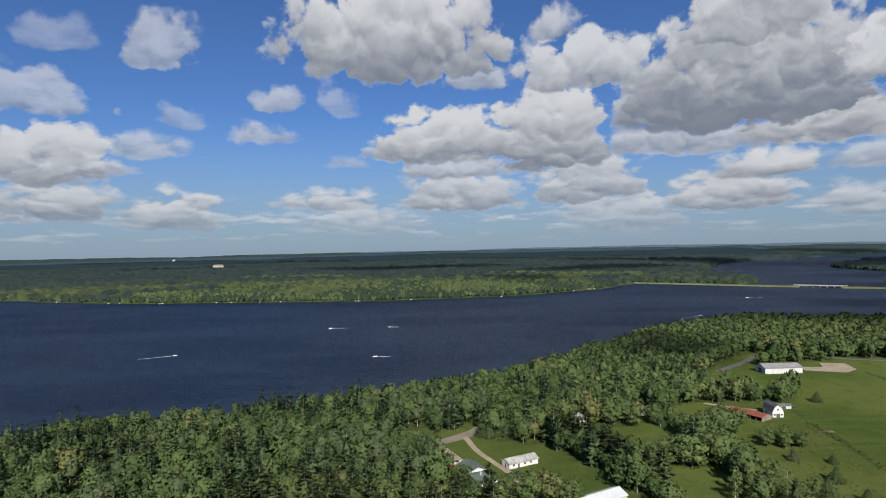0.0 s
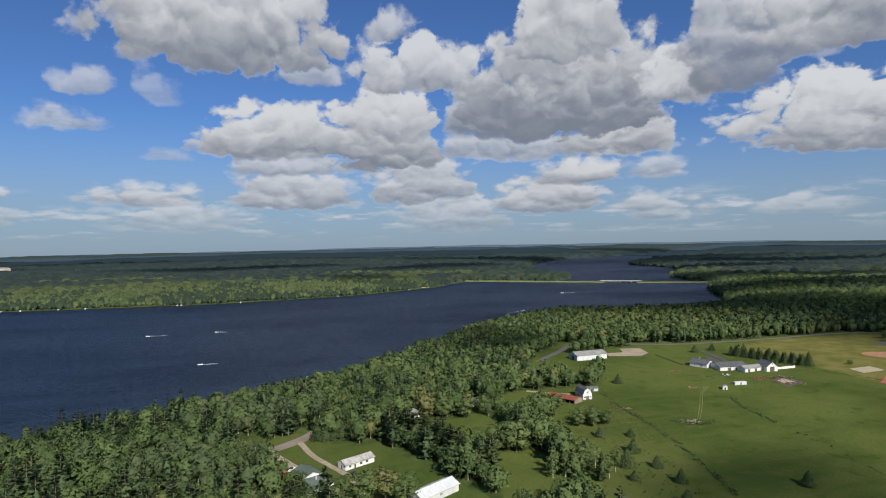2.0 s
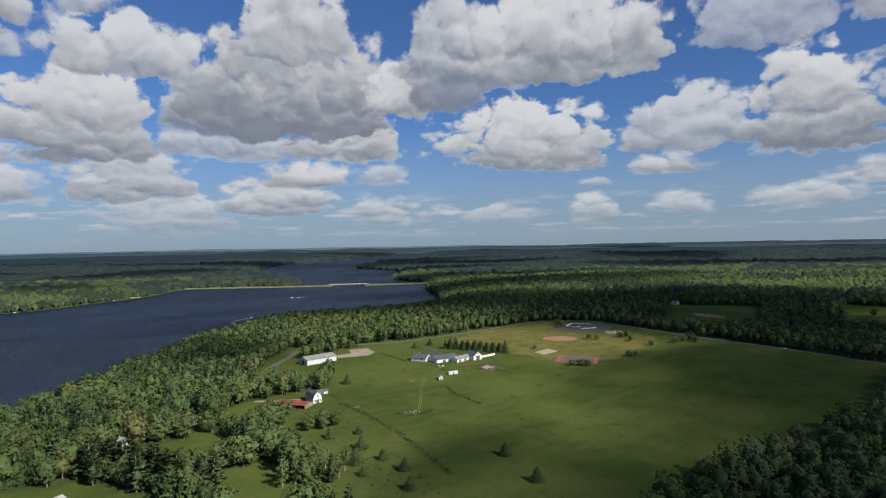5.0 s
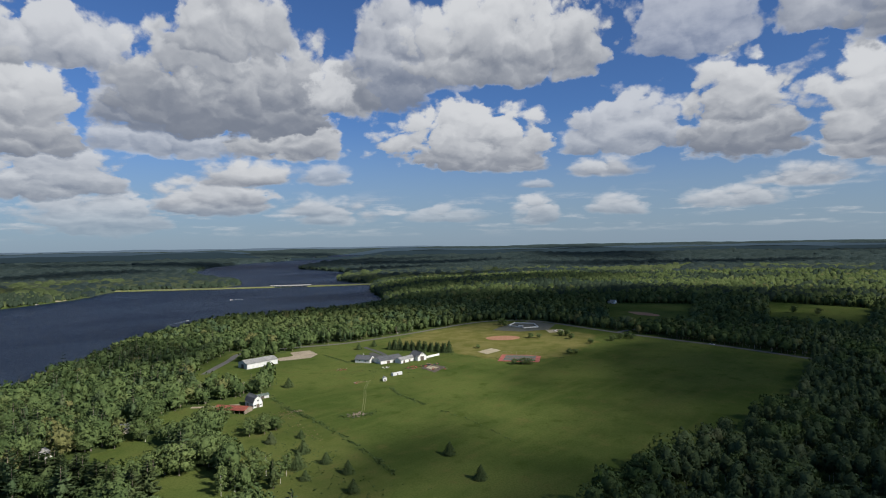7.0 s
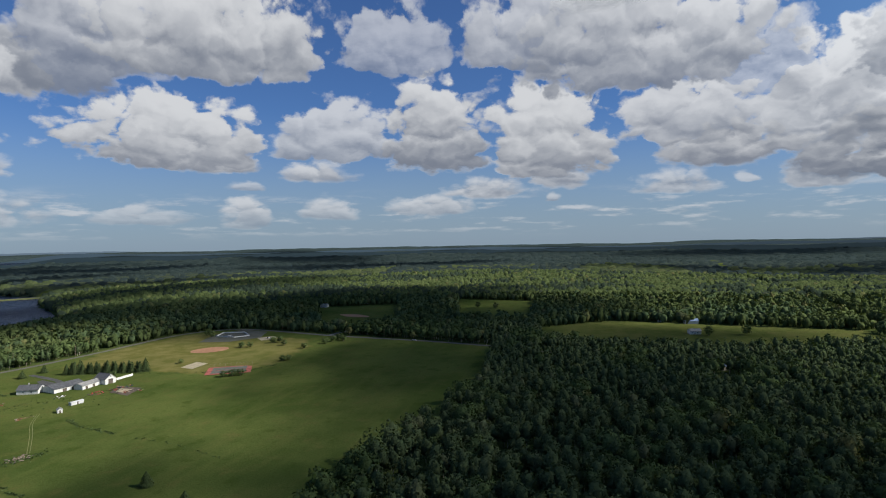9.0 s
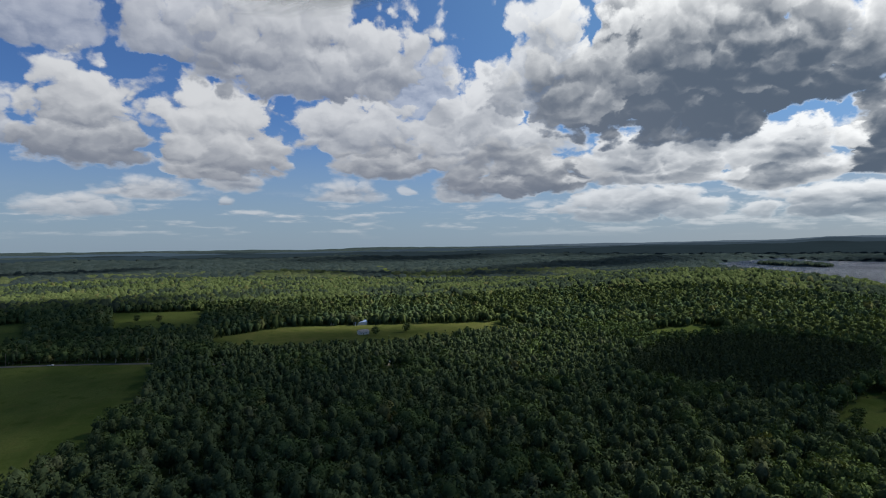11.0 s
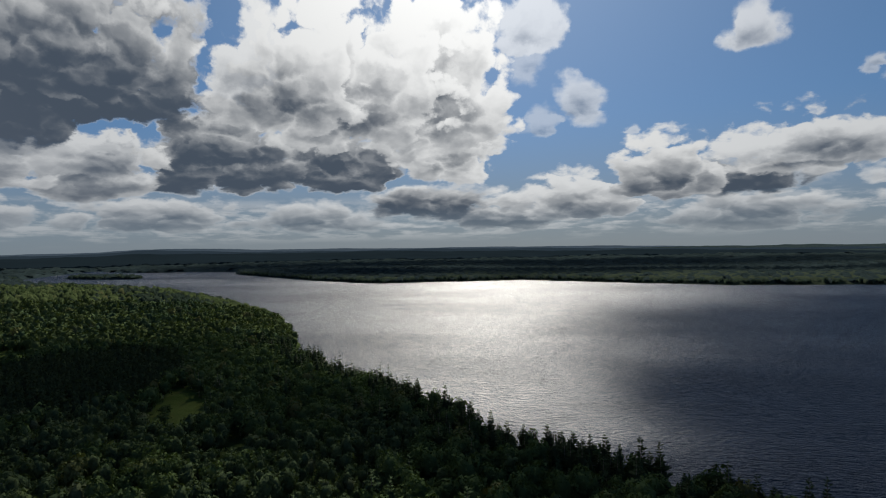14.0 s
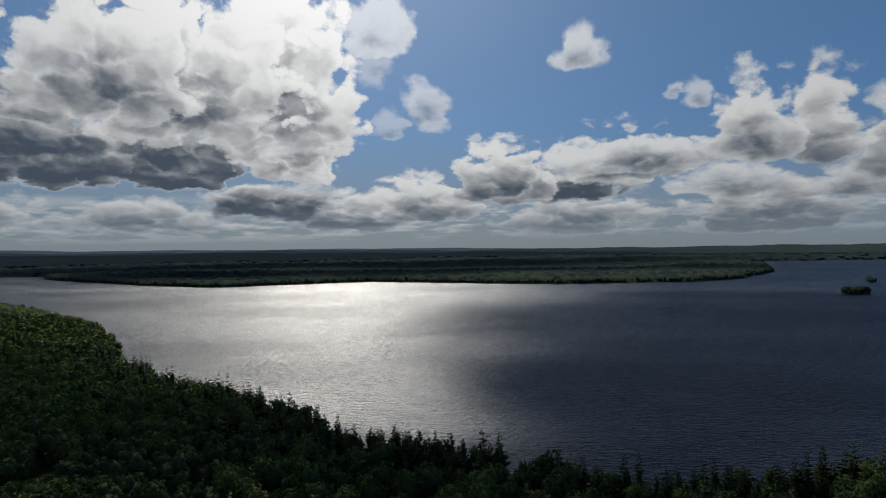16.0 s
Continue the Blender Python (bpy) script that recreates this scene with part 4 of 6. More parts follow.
def planted(name, label, places, kinds, mats, seed, spread=(0.75, 1.2), tall=1.0):
    """Joins many trees into one mesh. kinds: (crown, trunk) templates; places: x, y, z."""
    x, y, z = places
    if not len(x):
        return None
    rng = np.random.RandomState(seed)
    which = rng.randint(0, len(kinds), len(x))
    vs, fs, ms, ts, ns, base = [], [], [], [], [], 0
    for k, (crown, trunk) in enumerate(kinds):
        sel = np.nonzero(which == k)[0]
        if not len(sel):
            continue
        v, f, nn = joined([crown, trunk]) if trunk is not None else crown
        mi = np.zeros(len(f), int)
        if trunk is not None:
            mi[len(crown[1]):] = 1
        n = len(sel)
        a, s = rng.uniform(0, 6.283, n), rng.uniform(*spread, n)
        sz = s * rng.uniform(0.85, 1.15, n) * tall
        ca, sa = np.cos(a)[:, None] * s[:, None], np.sin(a)[:, None] * s[:, None]
        out = np.stack([x[sel][:, None] + v[:, 0] * ca - v[:, 1] * sa, y[sel][:, None] + v[:, 0] * sa + v[:, 1] * ca,
                        z[sel][:, None] + v[:, 2] * sz[:, None]], -1)
        vs.append(out.reshape(-1, 3))
        ca, sa = np.cos(a)[:, None], np.sin(a)[:, None]
        ns.append(np.stack([nn[:, 0] * ca - nn[:, 1] * sa, nn[:, 0] * sa + nn[:, 1] * ca, nn[:, 2] + 0 * ca], -1).reshape(-1, 3))
        fs.append((f[None] + (np.arange(n) * len(v))[:, None, None] + base).reshape(-1, 3))
        ms.append(np.tile(mi, n))
        ts.append(np.repeat(rng.uniform(0, 1, n), len(f)))
        base += n * len(v)
    me = raw_mesh(name, np.concatenate(vs), np.concatenate(fs), mats, np.concatenate(ms), np.concatenate(ts), smooth=True, normals=np.concatenate(ns))
    return tagged(new(name, me), label, "forest", kind="stuff")


def bump_tree(seed, h, r, level=0.0):
    """A far crown: a lumpy tuft of few faces."""
    rng = np.random.RandomState(seed)
    v = ICO_V * (r, r, h * 0.5) * rng.uniform(0.75, 1.2, (12, 1)) + (0, 0, h * 0.5)
    v[:, 2] = np.where(v[:, 2] < h * 0.36, -1.0, v[:, 2])
    keep = ICO_F[(v[ICO_F].mean(1)[:, 2] > h * 0.12)]
    return (v, keep, unit(ICO_V * (1 - level, 1 - level, 0.8) + (0, 0, level) + rng.normal(0, 0.25 * (1 - level), (12, 3)))), None


def leafy_tuft(seed, h, r):
    """A middle-distance crown: a lumpy tuft with a few leaf clumps on it."""
    rng = np.random.RandomState(seed)
    tuft = bump_tree(seed, h * 0.94, r * 0.9)[0]
    d = ball_points(rng, 16)
    d[:, 2] = np.abs(d[:, 2])
    return joined([tuft, cards(rng, d * (r, r, h * 0.5) * rng.uniform(0.85, 1.1, (16, 1)) + (0, 0, h * 0.5), d, r * 0.32)]), None


def build_forests():
    kinds = [{k: [template(k, 40 + 20 * lv + i, lv) for i in range(6)] for k in ("broadleaf", "aspen", "pine", "spruce", "young_pine")} for lv in (0, 1)]
    x, y, z, d, rng = scatter(196, 720, -42, 222, 5.6, 3)
    stand = waves(x, y, 31, 120) + waves(x, y, 33, 45) * 0.5 + rng.normal(0, 0.55, len(x))
    east = (x > 90) & (y < 180) & (y > -330)
    block = inside(x, y, PLANTATION)
    shore = d < 45
    kind = np.where(stand > 0.95, 2, np.where(stand < -1.3, 1, 0))
    kind = np.where(east, np.where(stand > 1.5, 3, np.where(stand > -0.9, 1, 0)), kind)
    kind = np.where(shore & (y < 0), np.array([0, 3, 4])[np.digitize(rng.uniform(0, 1, len(x)), (0.16, 0.42))], kind)
    west = (x < 30) & (y > 150)
    kind = np.where(west & (stand > 0.25), 2, np.where(west & (stand < -0.55), 1, kind))
    kind = np.where(block, 3, kind)
    # fewer stems where crowns are wide
    r = np.hypot(x, y)
    near = r < 400 + 30 * rng.uniform(0, 1, len(x))
    keep = (rng.uniform(0, 1, len(x)) < np.choose(kind, (0.70, 0.85, 0.62, 0.9, 0.55)) * np.where(near, 0.78, 1.0)) & ~NEAR_PATCH(x, y)
    for lv in (0, 1):
        far = ("", "nearer_")[lv]
        zone = keep & (near if lv else ~near)
        for k, name, label, mats in (
                (0, "broadleaf_forest", "sunlit green broadleaf forest of rounded maples and oaks", [LEAF, BARK]),
                (1, "aspen_forest", "dense stand of slender grey-green aspens", [ASPEN, PALE_BARK]),
                (2, "pine_forest", "tall dark pines standing among the other trees", [NEEDLE, BARK])):
            s = zone & (kind == k)
            planted(far + name, label, (x[s], y[s], z[s]), kinds[lv][("broadleaf", "aspen", "pine")[k]], mats, 60 + k + 10 * lv, ((0.72, 1.22), (0.74, 1.42))[lv])
        s = zone & (kind == 4)
        planted(far + "shore_pines", "ragged dark pines along the lake shore", (x[s], y[s], z[s]), kinds[lv]["pine"], [NEEDLE_DARK, BARK], 68 + 10 * lv, (0.78, 1.32), 1.1)
        s = zone & (kind == 3) & ~block
        planted(far + "spruce_forest", "dark dense spruces among the aspens", (x[s], y[s], z[s]), kinds[lv]["spruce"], [NEEDLE, BARK], 64 + 10 * lv, (0.85, 1.3))
        s = zone & block
        planted(far + "pine_plantation", "block of dark even planted pines", (x[s], y[s], z[s]), kinds[lv]["young_pine"], [NEEDLE_DARK, BARK], 65 + 10 * lv, (0.95, 1.05))
    # middle distance
    tufts = [bump_tree(80 + i, 11 + i % 3, 4.7, 0.5) for i in range(6)]
    x, y, z, d, rng = scatter(720, 1650, -42, 222, 8.0, 8)
    s = np.hypot(x, y) < 1050
    leafy = [leafy_tuft(180 + i, 11.5 + i % 3, 4.7) for i in range(8)]
    dark = s & (waves(x, y, 36, 330) + waves(x, y, 37, 90) * 0.6 + rng.normal(0, 0.5, len(x)) > 0.45)
    planted("pines_across_the_field", "dark pines among the woods across the field", (x[dark], y[dark], z[dark]), leafy, [NEEDLE], 79, (0.62, 1.25))
    s_all, s = s, s & ~dark
    planted("woods_across_the_field", "mixed green woods across the field", (x[s], y[s], z[s]), leafy, [LEAF_MID], 75, (0.62, 1.25))
    s = ~s_all
    dark = s & (waves(x, y, 36, 330) + waves(x, y, 37, 90) * 0.6 + rng.normal(0, 0.5, len(x)) > 0.35)
    planted("pine_woods_beyond", "dark pine stands in wooded country", (x[dark], y[dark], z[dark]), tufts, [NEEDLE_HAZED], 78, (0.65, 1.3))
    s = s & ~dark
    across = s & (y > 1150) & (x < 1300)
    planted("woods_across_the_lake", "sunlit mixed woods on the far side of the lake", (x[across], y[across], z[across]), tufts, [LEAF_FAR], 69, (0.65, 1.3))
    s = s & ~across
    planted("woods_beyond", "wooded country of mixed green crowns", (x[s], y[s], z[s]), tufts, [LEAF_MID], 70, (0.65, 1.3))
    tufts = [bump_tree(90 + i, 14 + i % 4, 10.5, 0.8) for i in range(6)]
    x, y, z, d, rng = scatter(1650, 3000, -42, 222, 30, 9)
    z = z + np.where(d > 22, -1.5, 0)
    s = (waves(x, y, 35, 700) > 0.1) & (y > -1000) & (np.hypot(x, y) < 2150)
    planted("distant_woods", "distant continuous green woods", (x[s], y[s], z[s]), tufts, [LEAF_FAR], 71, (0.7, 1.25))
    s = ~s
    planted("distant_pine_woods", "distant woods in a dark haze-blue tone", (x[s], y[s], z[s]), tufts, [WOODS_HAZED], 76, (0.7, 1.25))
    # the trees right on the far water's edge
    x, y, z, d, rng = scatter(1300, 3000, -42, 222, 11, 15)
    s = d < 20
    rim_tufts = [bump_tree(190 + i, 12 + i % 4, 7.5, 0.6) for i in range(6)]
    planted("woods_along_the_far_shore", "dark woods that line the far shore", (x[s], y[s], z[s]), rim_tufts, [NEEDLE_HAZED], 77, (0.7, 1.25))
    tufts = [bump_tree(97 + i, 15 + i % 4, 22, 0.85) for i in range(5)]
    x, y, z, d, rng = scatter(3000, 3900, -42, 222, 44, 10)
    planted("skyline_woods", "dark woods along the skyline", (x, y, z - 1), tufts, [WOODS_HAZED], 74, (0.7, 1.25))
    # under and behind the start of the walk
    x, y, z, d, rng = scatter(20, 196, -120, 240, 8.6, 12)
    planted("woods_below", "wooded peninsula below", (x, y, z), [bump_tree(80 + i, 14, 5) for i in range(4)], [LEAF], 72)
    x, y, z, d, rng = scatter(196, 330, 222, 240, 8.6, 13)
    x2, y2, z2, d2, rng = scatter(196, 420, -120, -42, 8.6, 14)
    planted("shore_woods", "wooded shore", (np.r_[x, x2], np.r_[y, y2], np.r_[z, z2]), [bump_tree(84 + i, 14, 5) for i in range(4)], [LEAF], 73)


def NEAR_PATCH(x, y):
    """The stretch of wood on the north-west slope whose trees stand singly."""
    return (x > -95) & (x < 70) & (y > 196) & (y < 258)


def part(name, me, parent, label=""):
    ob = new(name, me)
    ob.parent = parent
    return tagged(ob, label)


def single_tree(kind, seed, leaf, bark, name, label, group):
    crown, trunk = template(kind, seed, 2)
    top = new(name)
    part("trunk", raw_mesh("trunk", trunk[0], trunk[1], [bark]), top)
    part("crown", raw_mesh("crown", crown[0], crown[1], [leaf], smooth=True, normals=crown[2]), top)
    return tagged(top, label, "tree", group)


KINDS = {
    "broadleaf": [single_tree("broadleaf", 140 + i, LEAF_OAK, BARK, "broadleaf_tree", "rounded green broadleaf tree in full leaf", "broadleaf trees") for i in range(4)],
    "pine": [single_tree("pine", 150 + i, NEEDLE_ONE, BARK, "pine_tree", "tall dark green pine with ragged boughs", "pine trees") for i in range(4)],
    "aspen": [single_tree("aspen", 160 + i, LEAF_OAK, PALE_BARK, "aspen_tree", "slender pale-barked aspen tree", "aspen trees") for i in range(3)],
    "spruce": [single_tree("spruce", 170 + i, NEEDLE_ONE, BARK, "spruce_tree", "small dark conical spruce on the grass", "spruces in the meadow") for i in range(3)],
}
USED = set()


def put_tree(kind, x, y, scale=1.0, wide=1.0, seed=None):
    rng = random.Random(seed if seed is not None else int(x * 31 + y * 17))
    proto = rng.choice(KINDS[kind])
    z = float(land_height(np.array([x]), np.array([y]), from_shore(np.array([x]), np.array([y])))[0])
    m = pose(x, y, z, 0, 0, rng.uniform(0, 360))
    if proto.name not in USED:
        USED.add(proto.name)
        proto.matrix_basis = m @ Matrix.Diagonal((scale * wide, scale * wide, scale, 1))
        return proto
    ob = copy_thing(proto, m)
    ob.scale = (scale * wide, scale * wide, scale)
    return ob


build_forests()


def near_wood():
    x, y, z, d, rng = scatter(196, 275, -42, 30, 5.4, 3)
    s = NEAR_PATCH(x, y)
    for px, py, u in zip(x[s], y[s], rng.uniform(0, 1, s.sum())):
        v = waves(px, py, 31, 170) + rng.normal(0, 0.5)
        if v > -0.15 and px < 25:
            if u < 0.60:
                put_tree("pine", px, py, 0.85 + 0.75 * u)
        elif v < -0.45 or px > 25 and v > 0.3:
            put_tree("aspen", px, py, 0.8 + 0.3 * u)
        elif u < 0.60:
            put_tree("broadleaf", px, py, 0.75 + 0.65 * u)


near_wood()

# ================= small mesh helpers =================


def quad_box(bm, cx, cy, cz, sx, sy, sz, turn=0.0, taper=1.0):
    """A box about its centre, narrowed at the top by taper."""
    c, s = math.cos(turn), math.sin(turn)
    vs = []
    for z, k in ((-0.5, 1.0), (0.5, taper)):
        for x, y in ((-0.5, -0.5), (0.5, -0.5), (0.5, 0.5), (-0.5, 0.5)):
            px, py = x * sx * k, y * sy * k
            vs.append(bm.verts.new((cx + px * c - py * s, cy + px * s + py * c, cz + z * sz)))
    for f in ((3, 2, 1, 0), (4, 5, 6, 7), (0, 1, 5, 4), (1, 2, 6, 5), (2, 3, 7, 6), (3, 0, 4, 7)):
        bm.faces.new([vs[i] for i in f])


def prism(bm, outline, y0, y1):
    """Pushes an outline of (x, z) from y0 to y1."""
    a = [bm.verts.new((x, y0, z)) for x, z in outline]
    b = [bm.verts.new((x, y1, z)) for x, z in outline]
    n = len(a)
    bm.faces.new(a)
    bm.faces.new(b[::-1])
    for i in range(n):
        j = (i + 1) % n
        bm.faces.new((a[j], a[i], b[i], b[j]))


def tube(bm, p, q, r0, r1=None, sides=8):
    p, q = Vector(p), Vector(q)
    r1 = r0 if r1 is None else r1
    m = (q - p).to_track_quat("Z", "Y").to_matrix()
    rings = []
    for c, r in ((p, r0), (q, r1)):
        rings.append([bm.verts.new(c + m @ Vector((math.cos(i * 6.2832 / sides) * r, math.sin(i * 6.2832 / sides) * r, 0))) for i in range(sides)])
    for i in range(sides):
        j = (i + 1) % sides
        bm.faces.new((rings[0][i], rings[0][j], rings[1][j], rings[1][i]))
    bm.faces.new(rings[0][::-1])
    bm.faces.new(rings[1])


def piece(name, bm, mat, parent=None, label=""):
    """Links a bmesh as one mesh object under its thing."""
    bmesh.ops.recalc_face_normals(bm, faces=bm.faces)
    me = bpy.data.meshes.new(name)
    bm.to_mesh(me)
    bm.free()
    me.materials.append(mat)
    ob = new(name, me)
    ob.parent = parent
    return tagged(ob, label)


def height_at(x, y):
    a, b = np.array([float(x)]), np.array([float(y)])
    return float(land_height(a, b, from_shore(a, b))[0])


# ================= more materials =================


def siding(name, c1, c2, pitch=0.25, upright=False):
    m, nt, b = material(name)
    p = obj_coord(nt)
    sep = nt.nodes.new("ShaderNodeSeparateXYZ")
    feed(nt, sep.inputs[0], p)
    along = mth(nt, "ADD", sep.outputs[0], sep.outputs[1]) if upright else sep.outputs[2]
    lap = mth(nt, "FRACT", mth(nt, "DIVIDE", along, pitch))
    stain = fbm(nt, vec(nt, "MULTIPLY", p, (0.5, 0.5, 0.15)), 1.0, 5.0, 0.6)
    feed(nt, b.inputs["Base Color"], mixc(nt, ramp(nt, stain, 0.35, 0.7), rgb(*c1), rgb(*c2)))
    b.inputs["Roughness"].default_value = 0.55
    bump(nt, b, lap, 0.6, 0.03)
    return m


def roofing(name, c1, c2, rough, metal, pitch):
    m, nt, b = material(name)
    p = obj_coord(nt)
    sep = nt.nodes.new("ShaderNodeSeparateXYZ")
    feed(nt, sep.inputs[0], p)
    rib = mth(nt, "PINGPONG", mth(nt, "DIVIDE", sep.outputs[1], pitch), 0.5)
    streak = fbm(nt, vec(nt, "MULTIPLY", p, (0.25, 1.6, 0.25)), 1.0, 6.0, 0.6)
    patch = fbm(nt, p, 0.35, 4.0, 0.6)
    f = mth(nt, "ADD", mth(nt, "MULTIPLY", streak, 0.6), mth(nt, "MULTIPLY", patch, 0.4))
    feed(nt, b.inputs["Base Color"], mixc(nt, ramp(nt, f, 0.38, 0.62), rgb(*c1), rgb(*c2)))
    b.inputs["Roughness"].default_value, b.inputs["Metallic"].default_value = rough, metal
    bump(nt, b, rib, 0.5, 0.05)
    return m


SIDING = siding("white_siding", (0.508, 0.508, 0.492), (0.656, 0.656, 0.640))
SIDING_TAN = siding("tan_siding", (0.36, 0.31, 0.25), (0.50, 0.45, 0.37))
METAL_WALL = siding("white_metal_wall", (0.43, 0.44, 0.435), (0.55, 0.55, 0.545), 0.4, True)
ROOF_STEEL = roofing("weathered_steel_roof", (0.150, 0.150, 0.147), (0.265, 0.260, 0.248), 0.6, 0.0, 0.6)
ROOF_PALE = roofing("mottled_pale_roof", (0.200, 0.192, 0.180), (0.400, 0.392, 0.368), 0.6, 0.0, 0.6)
ROOF_WHITE = roofing("white_steel_roof", (0.42, 0.435, 0.45), (0.55, 0.56, 0.565), 0.45, 0.0, 0.6)
ROOF_GREEN = roofing("green_grey_shingles", (0.051, 0.072, 0.064), (0.093, 0.119, 0.102), 0.85, 0.0, 0.3)
ROOF_DARK = roofing("dark_grey_shingles", (0.045, 0.048, 0.055), (0.095, 0.098, 0.105), 0.85, 0.0, 0.3)
ROOF_BLUE = roofing("blue_steel_roof", (0.16, 0.22, 0.36), (0.24, 0.32, 0.48), 0.5, 0.0, 0.5)
RUST = roofing("rusted_red_roof", (0.140, 0.032, 0.021), (0.252, 0.070, 0.042), 0.75, 0.0, 0.6)
GLASS = plain("dark_window_glass", (0.02, 0.025, 0.03), (0.05, 0.06, 0.07), 0.4, 0.12)
TRIM = plain("white_trim", (0.595, 0.595, 0.578), (0.697, 0.697, 0.680), 0.8, 0.5)
DARK_DOOR = plain("dark_brown_door", (0.05, 0.04, 0.035), (0.10, 0.08, 0.06), 1.0, 0.7)
WOOD = plain("grey_brown_wood", (0.13, 0.10, 0.075), (0.26, 0.21, 0.16), 2.0, 0.85)
ASPHALT = plain("worn_asphalt", (0.085, 0.083, 0.080), (0.17, 0.165, 0.155), 0.6, 0.9, 0, 0.02)
DARK_ASPHALT = plain("dark_asphalt", (0.030, 0.030, 0.032), (0.060, 0.060, 0.060), 0.6, 0.9, 0, 0.02)
WORN_YARD = plain("worn_gravel_and_grass", (0.034, 0.040, 0.026), (0.070, 0.070, 0.052), 0.25, 0.95)
PALE_ROAD = plain("pale_worn_asphalt", (0.060, 0.058, 0.053), (0.098, 0.093, 0.085), 0.6, 0.9, 0, 0.02)
EARTH_LANE = plain("brown_grey_lane", (0.128, 0.106, 0.085), (0.204, 0.170, 0.136), 0.6, 0.92)
GRAVEL = plain("tan_gravel", (0.180, 0.143, 0.098), (0.315, 0.262, 0.188), 0.7, 0.95, 0, 0.05)
MUD = plain("trampled_mud", (0.040, 0.030, 0.022), (0.090, 0.066, 0.048), 0.4, 0.95)
CLAY = plain("orange_infield_clay", (0.215, 0.100, 0.052), (0.295, 0.150, 0.080), 0.3, 0.95)
SAND = plain("pale_sand", (0.245, 0.209, 0.137), (0.346, 0.302, 0.209), 0.3, 0.95)
COURT_RED = plain("faded_red_court", (0.20, 0.045, 0.035), (0.32, 0.085, 0.06), 0.3, 0.85)
COURT_GREY = plain("grey_green_court", (0.050, 0.062, 0.050), (0.090, 0.102, 0.084), 0.3, 0.85)
CONCRETE = plain("concrete", (0.272, 0.264, 0.248), (0.400, 0.392, 0.368), 0.5, 0.85)
FOAM = plain("boat_wake_foam", (0.24, 0.30, 0.38), (0.50, 0.54, 0.60), 0.5, 0.7)
RED_PAINT = plain("red_vehicle_paint", (0.30, 0.02, 0.02), (0.42, 0.04, 0.03), 1.0, 0.35)
RUBBER = plain("black_rubber", (0.015, 0.015, 0.015), (0.03, 0.03, 0.03), 2.0, 0.85)
BANK = plain("grassy_bank", (0.075, 0.098, 0.022), (0.150, 0.150, 0.053), 0.15, 0.95)
BROWN_WEEDS = plain("brown_weeds", (0.10, 0.085, 0.035), (0.16, 0.13, 0.05), 0.3, 0.95)

# ================= roads, yards and courts =================


def ribbon(name, line, half, mat, label, lift=0.12, category="road"):
    """A road laid over the ground along a line."""
    pts = [Vector(p) for p in line]
    fine = []
    for i in range(len(pts) - 1):
        p0, p1, p2, p3 = pts[max(i - 1, 0)], pts[i], pts[i + 1], pts[min(i + 2, len(pts) - 1)]
        n = max(2, int((p2 - p1).length / 6))
        for k in range(n):
            u = k / n
            fine.append(0.5 * (2 * p1 + (p2 - p0) * u + (2 * p0 - 5 * p1 + 4 * p2 - p3) * u * u + (3 * p1 - p0 - 3 * p2 + p3) * u ** 3))
    fine.append(pts[-1])
    rng = random.Random(len(line))
    bm = bmesh.new()
    rows = []
    for i, p in enumerate(fine):
        d = (fine[min(i + 1, len(fine) - 1)] - fine[max(i - 1, 0)]).normalized()
        side = Vector((-d.y, d.x))
        row = []
        for s in (-1, 0, 1):
            q = p + side * half * s * (1 + rng.uniform(-0.10, 0.10) * abs(s))
            row.append(bm.verts.new((q.x, q.y, height_at(q.x, q.y) + lift + (0.08 if s == 0 else 0))))
        rows.append(row)
    for a, b in zip(rows, rows[1:]):
        for k in range(2):
            bm.faces.new((a[k], a[k + 1], b[k + 1], b[k]))
    ob = piece(name, bm, mat)
    return tagged(ob, label, category, kind="structure")


def patch(name, outline, mat, label, lift=0.10, kind="structure", category="ground"):
    """A flat yard or court with a thin rim, laid on the ground."""
    bm = bmesh.new()
    z = [height_at(x, y) + lift for x, y in outline]
    top = [bm.verts.new((x, y, h)) for (x, y), h in zip(outline, z)]
    low = [bm.verts.new((x, y, h - 0.3)) for (x, y), h in zip(outline, z)]
    bm.faces.new(top)
    n = len(top)
    for i in range(n):
        bm.faces.new((top[i], low[i], low[(i + 1) % n], top[(i + 1) % n]))
    return tagged(piece(name, bm, mat), label, category, kind=kind)


def ellipse(cx, cy, a, b, turn, n=28, wob=0.0):
    rng = random.Random(int(cx))
    out = []
    for i in range(n):
        t = 6.2832 * i / n
        x, y = a * math.cos(t) * (1 + rng.uniform(-wob, wob)), b * math.sin(t) * (1 + rng.uniform(-wob, wob))
        out.append((cx + x * math.cos(turn) - y * math.sin(turn), cy + x * math.sin(turn) + y * math.cos(turn)))
    return out


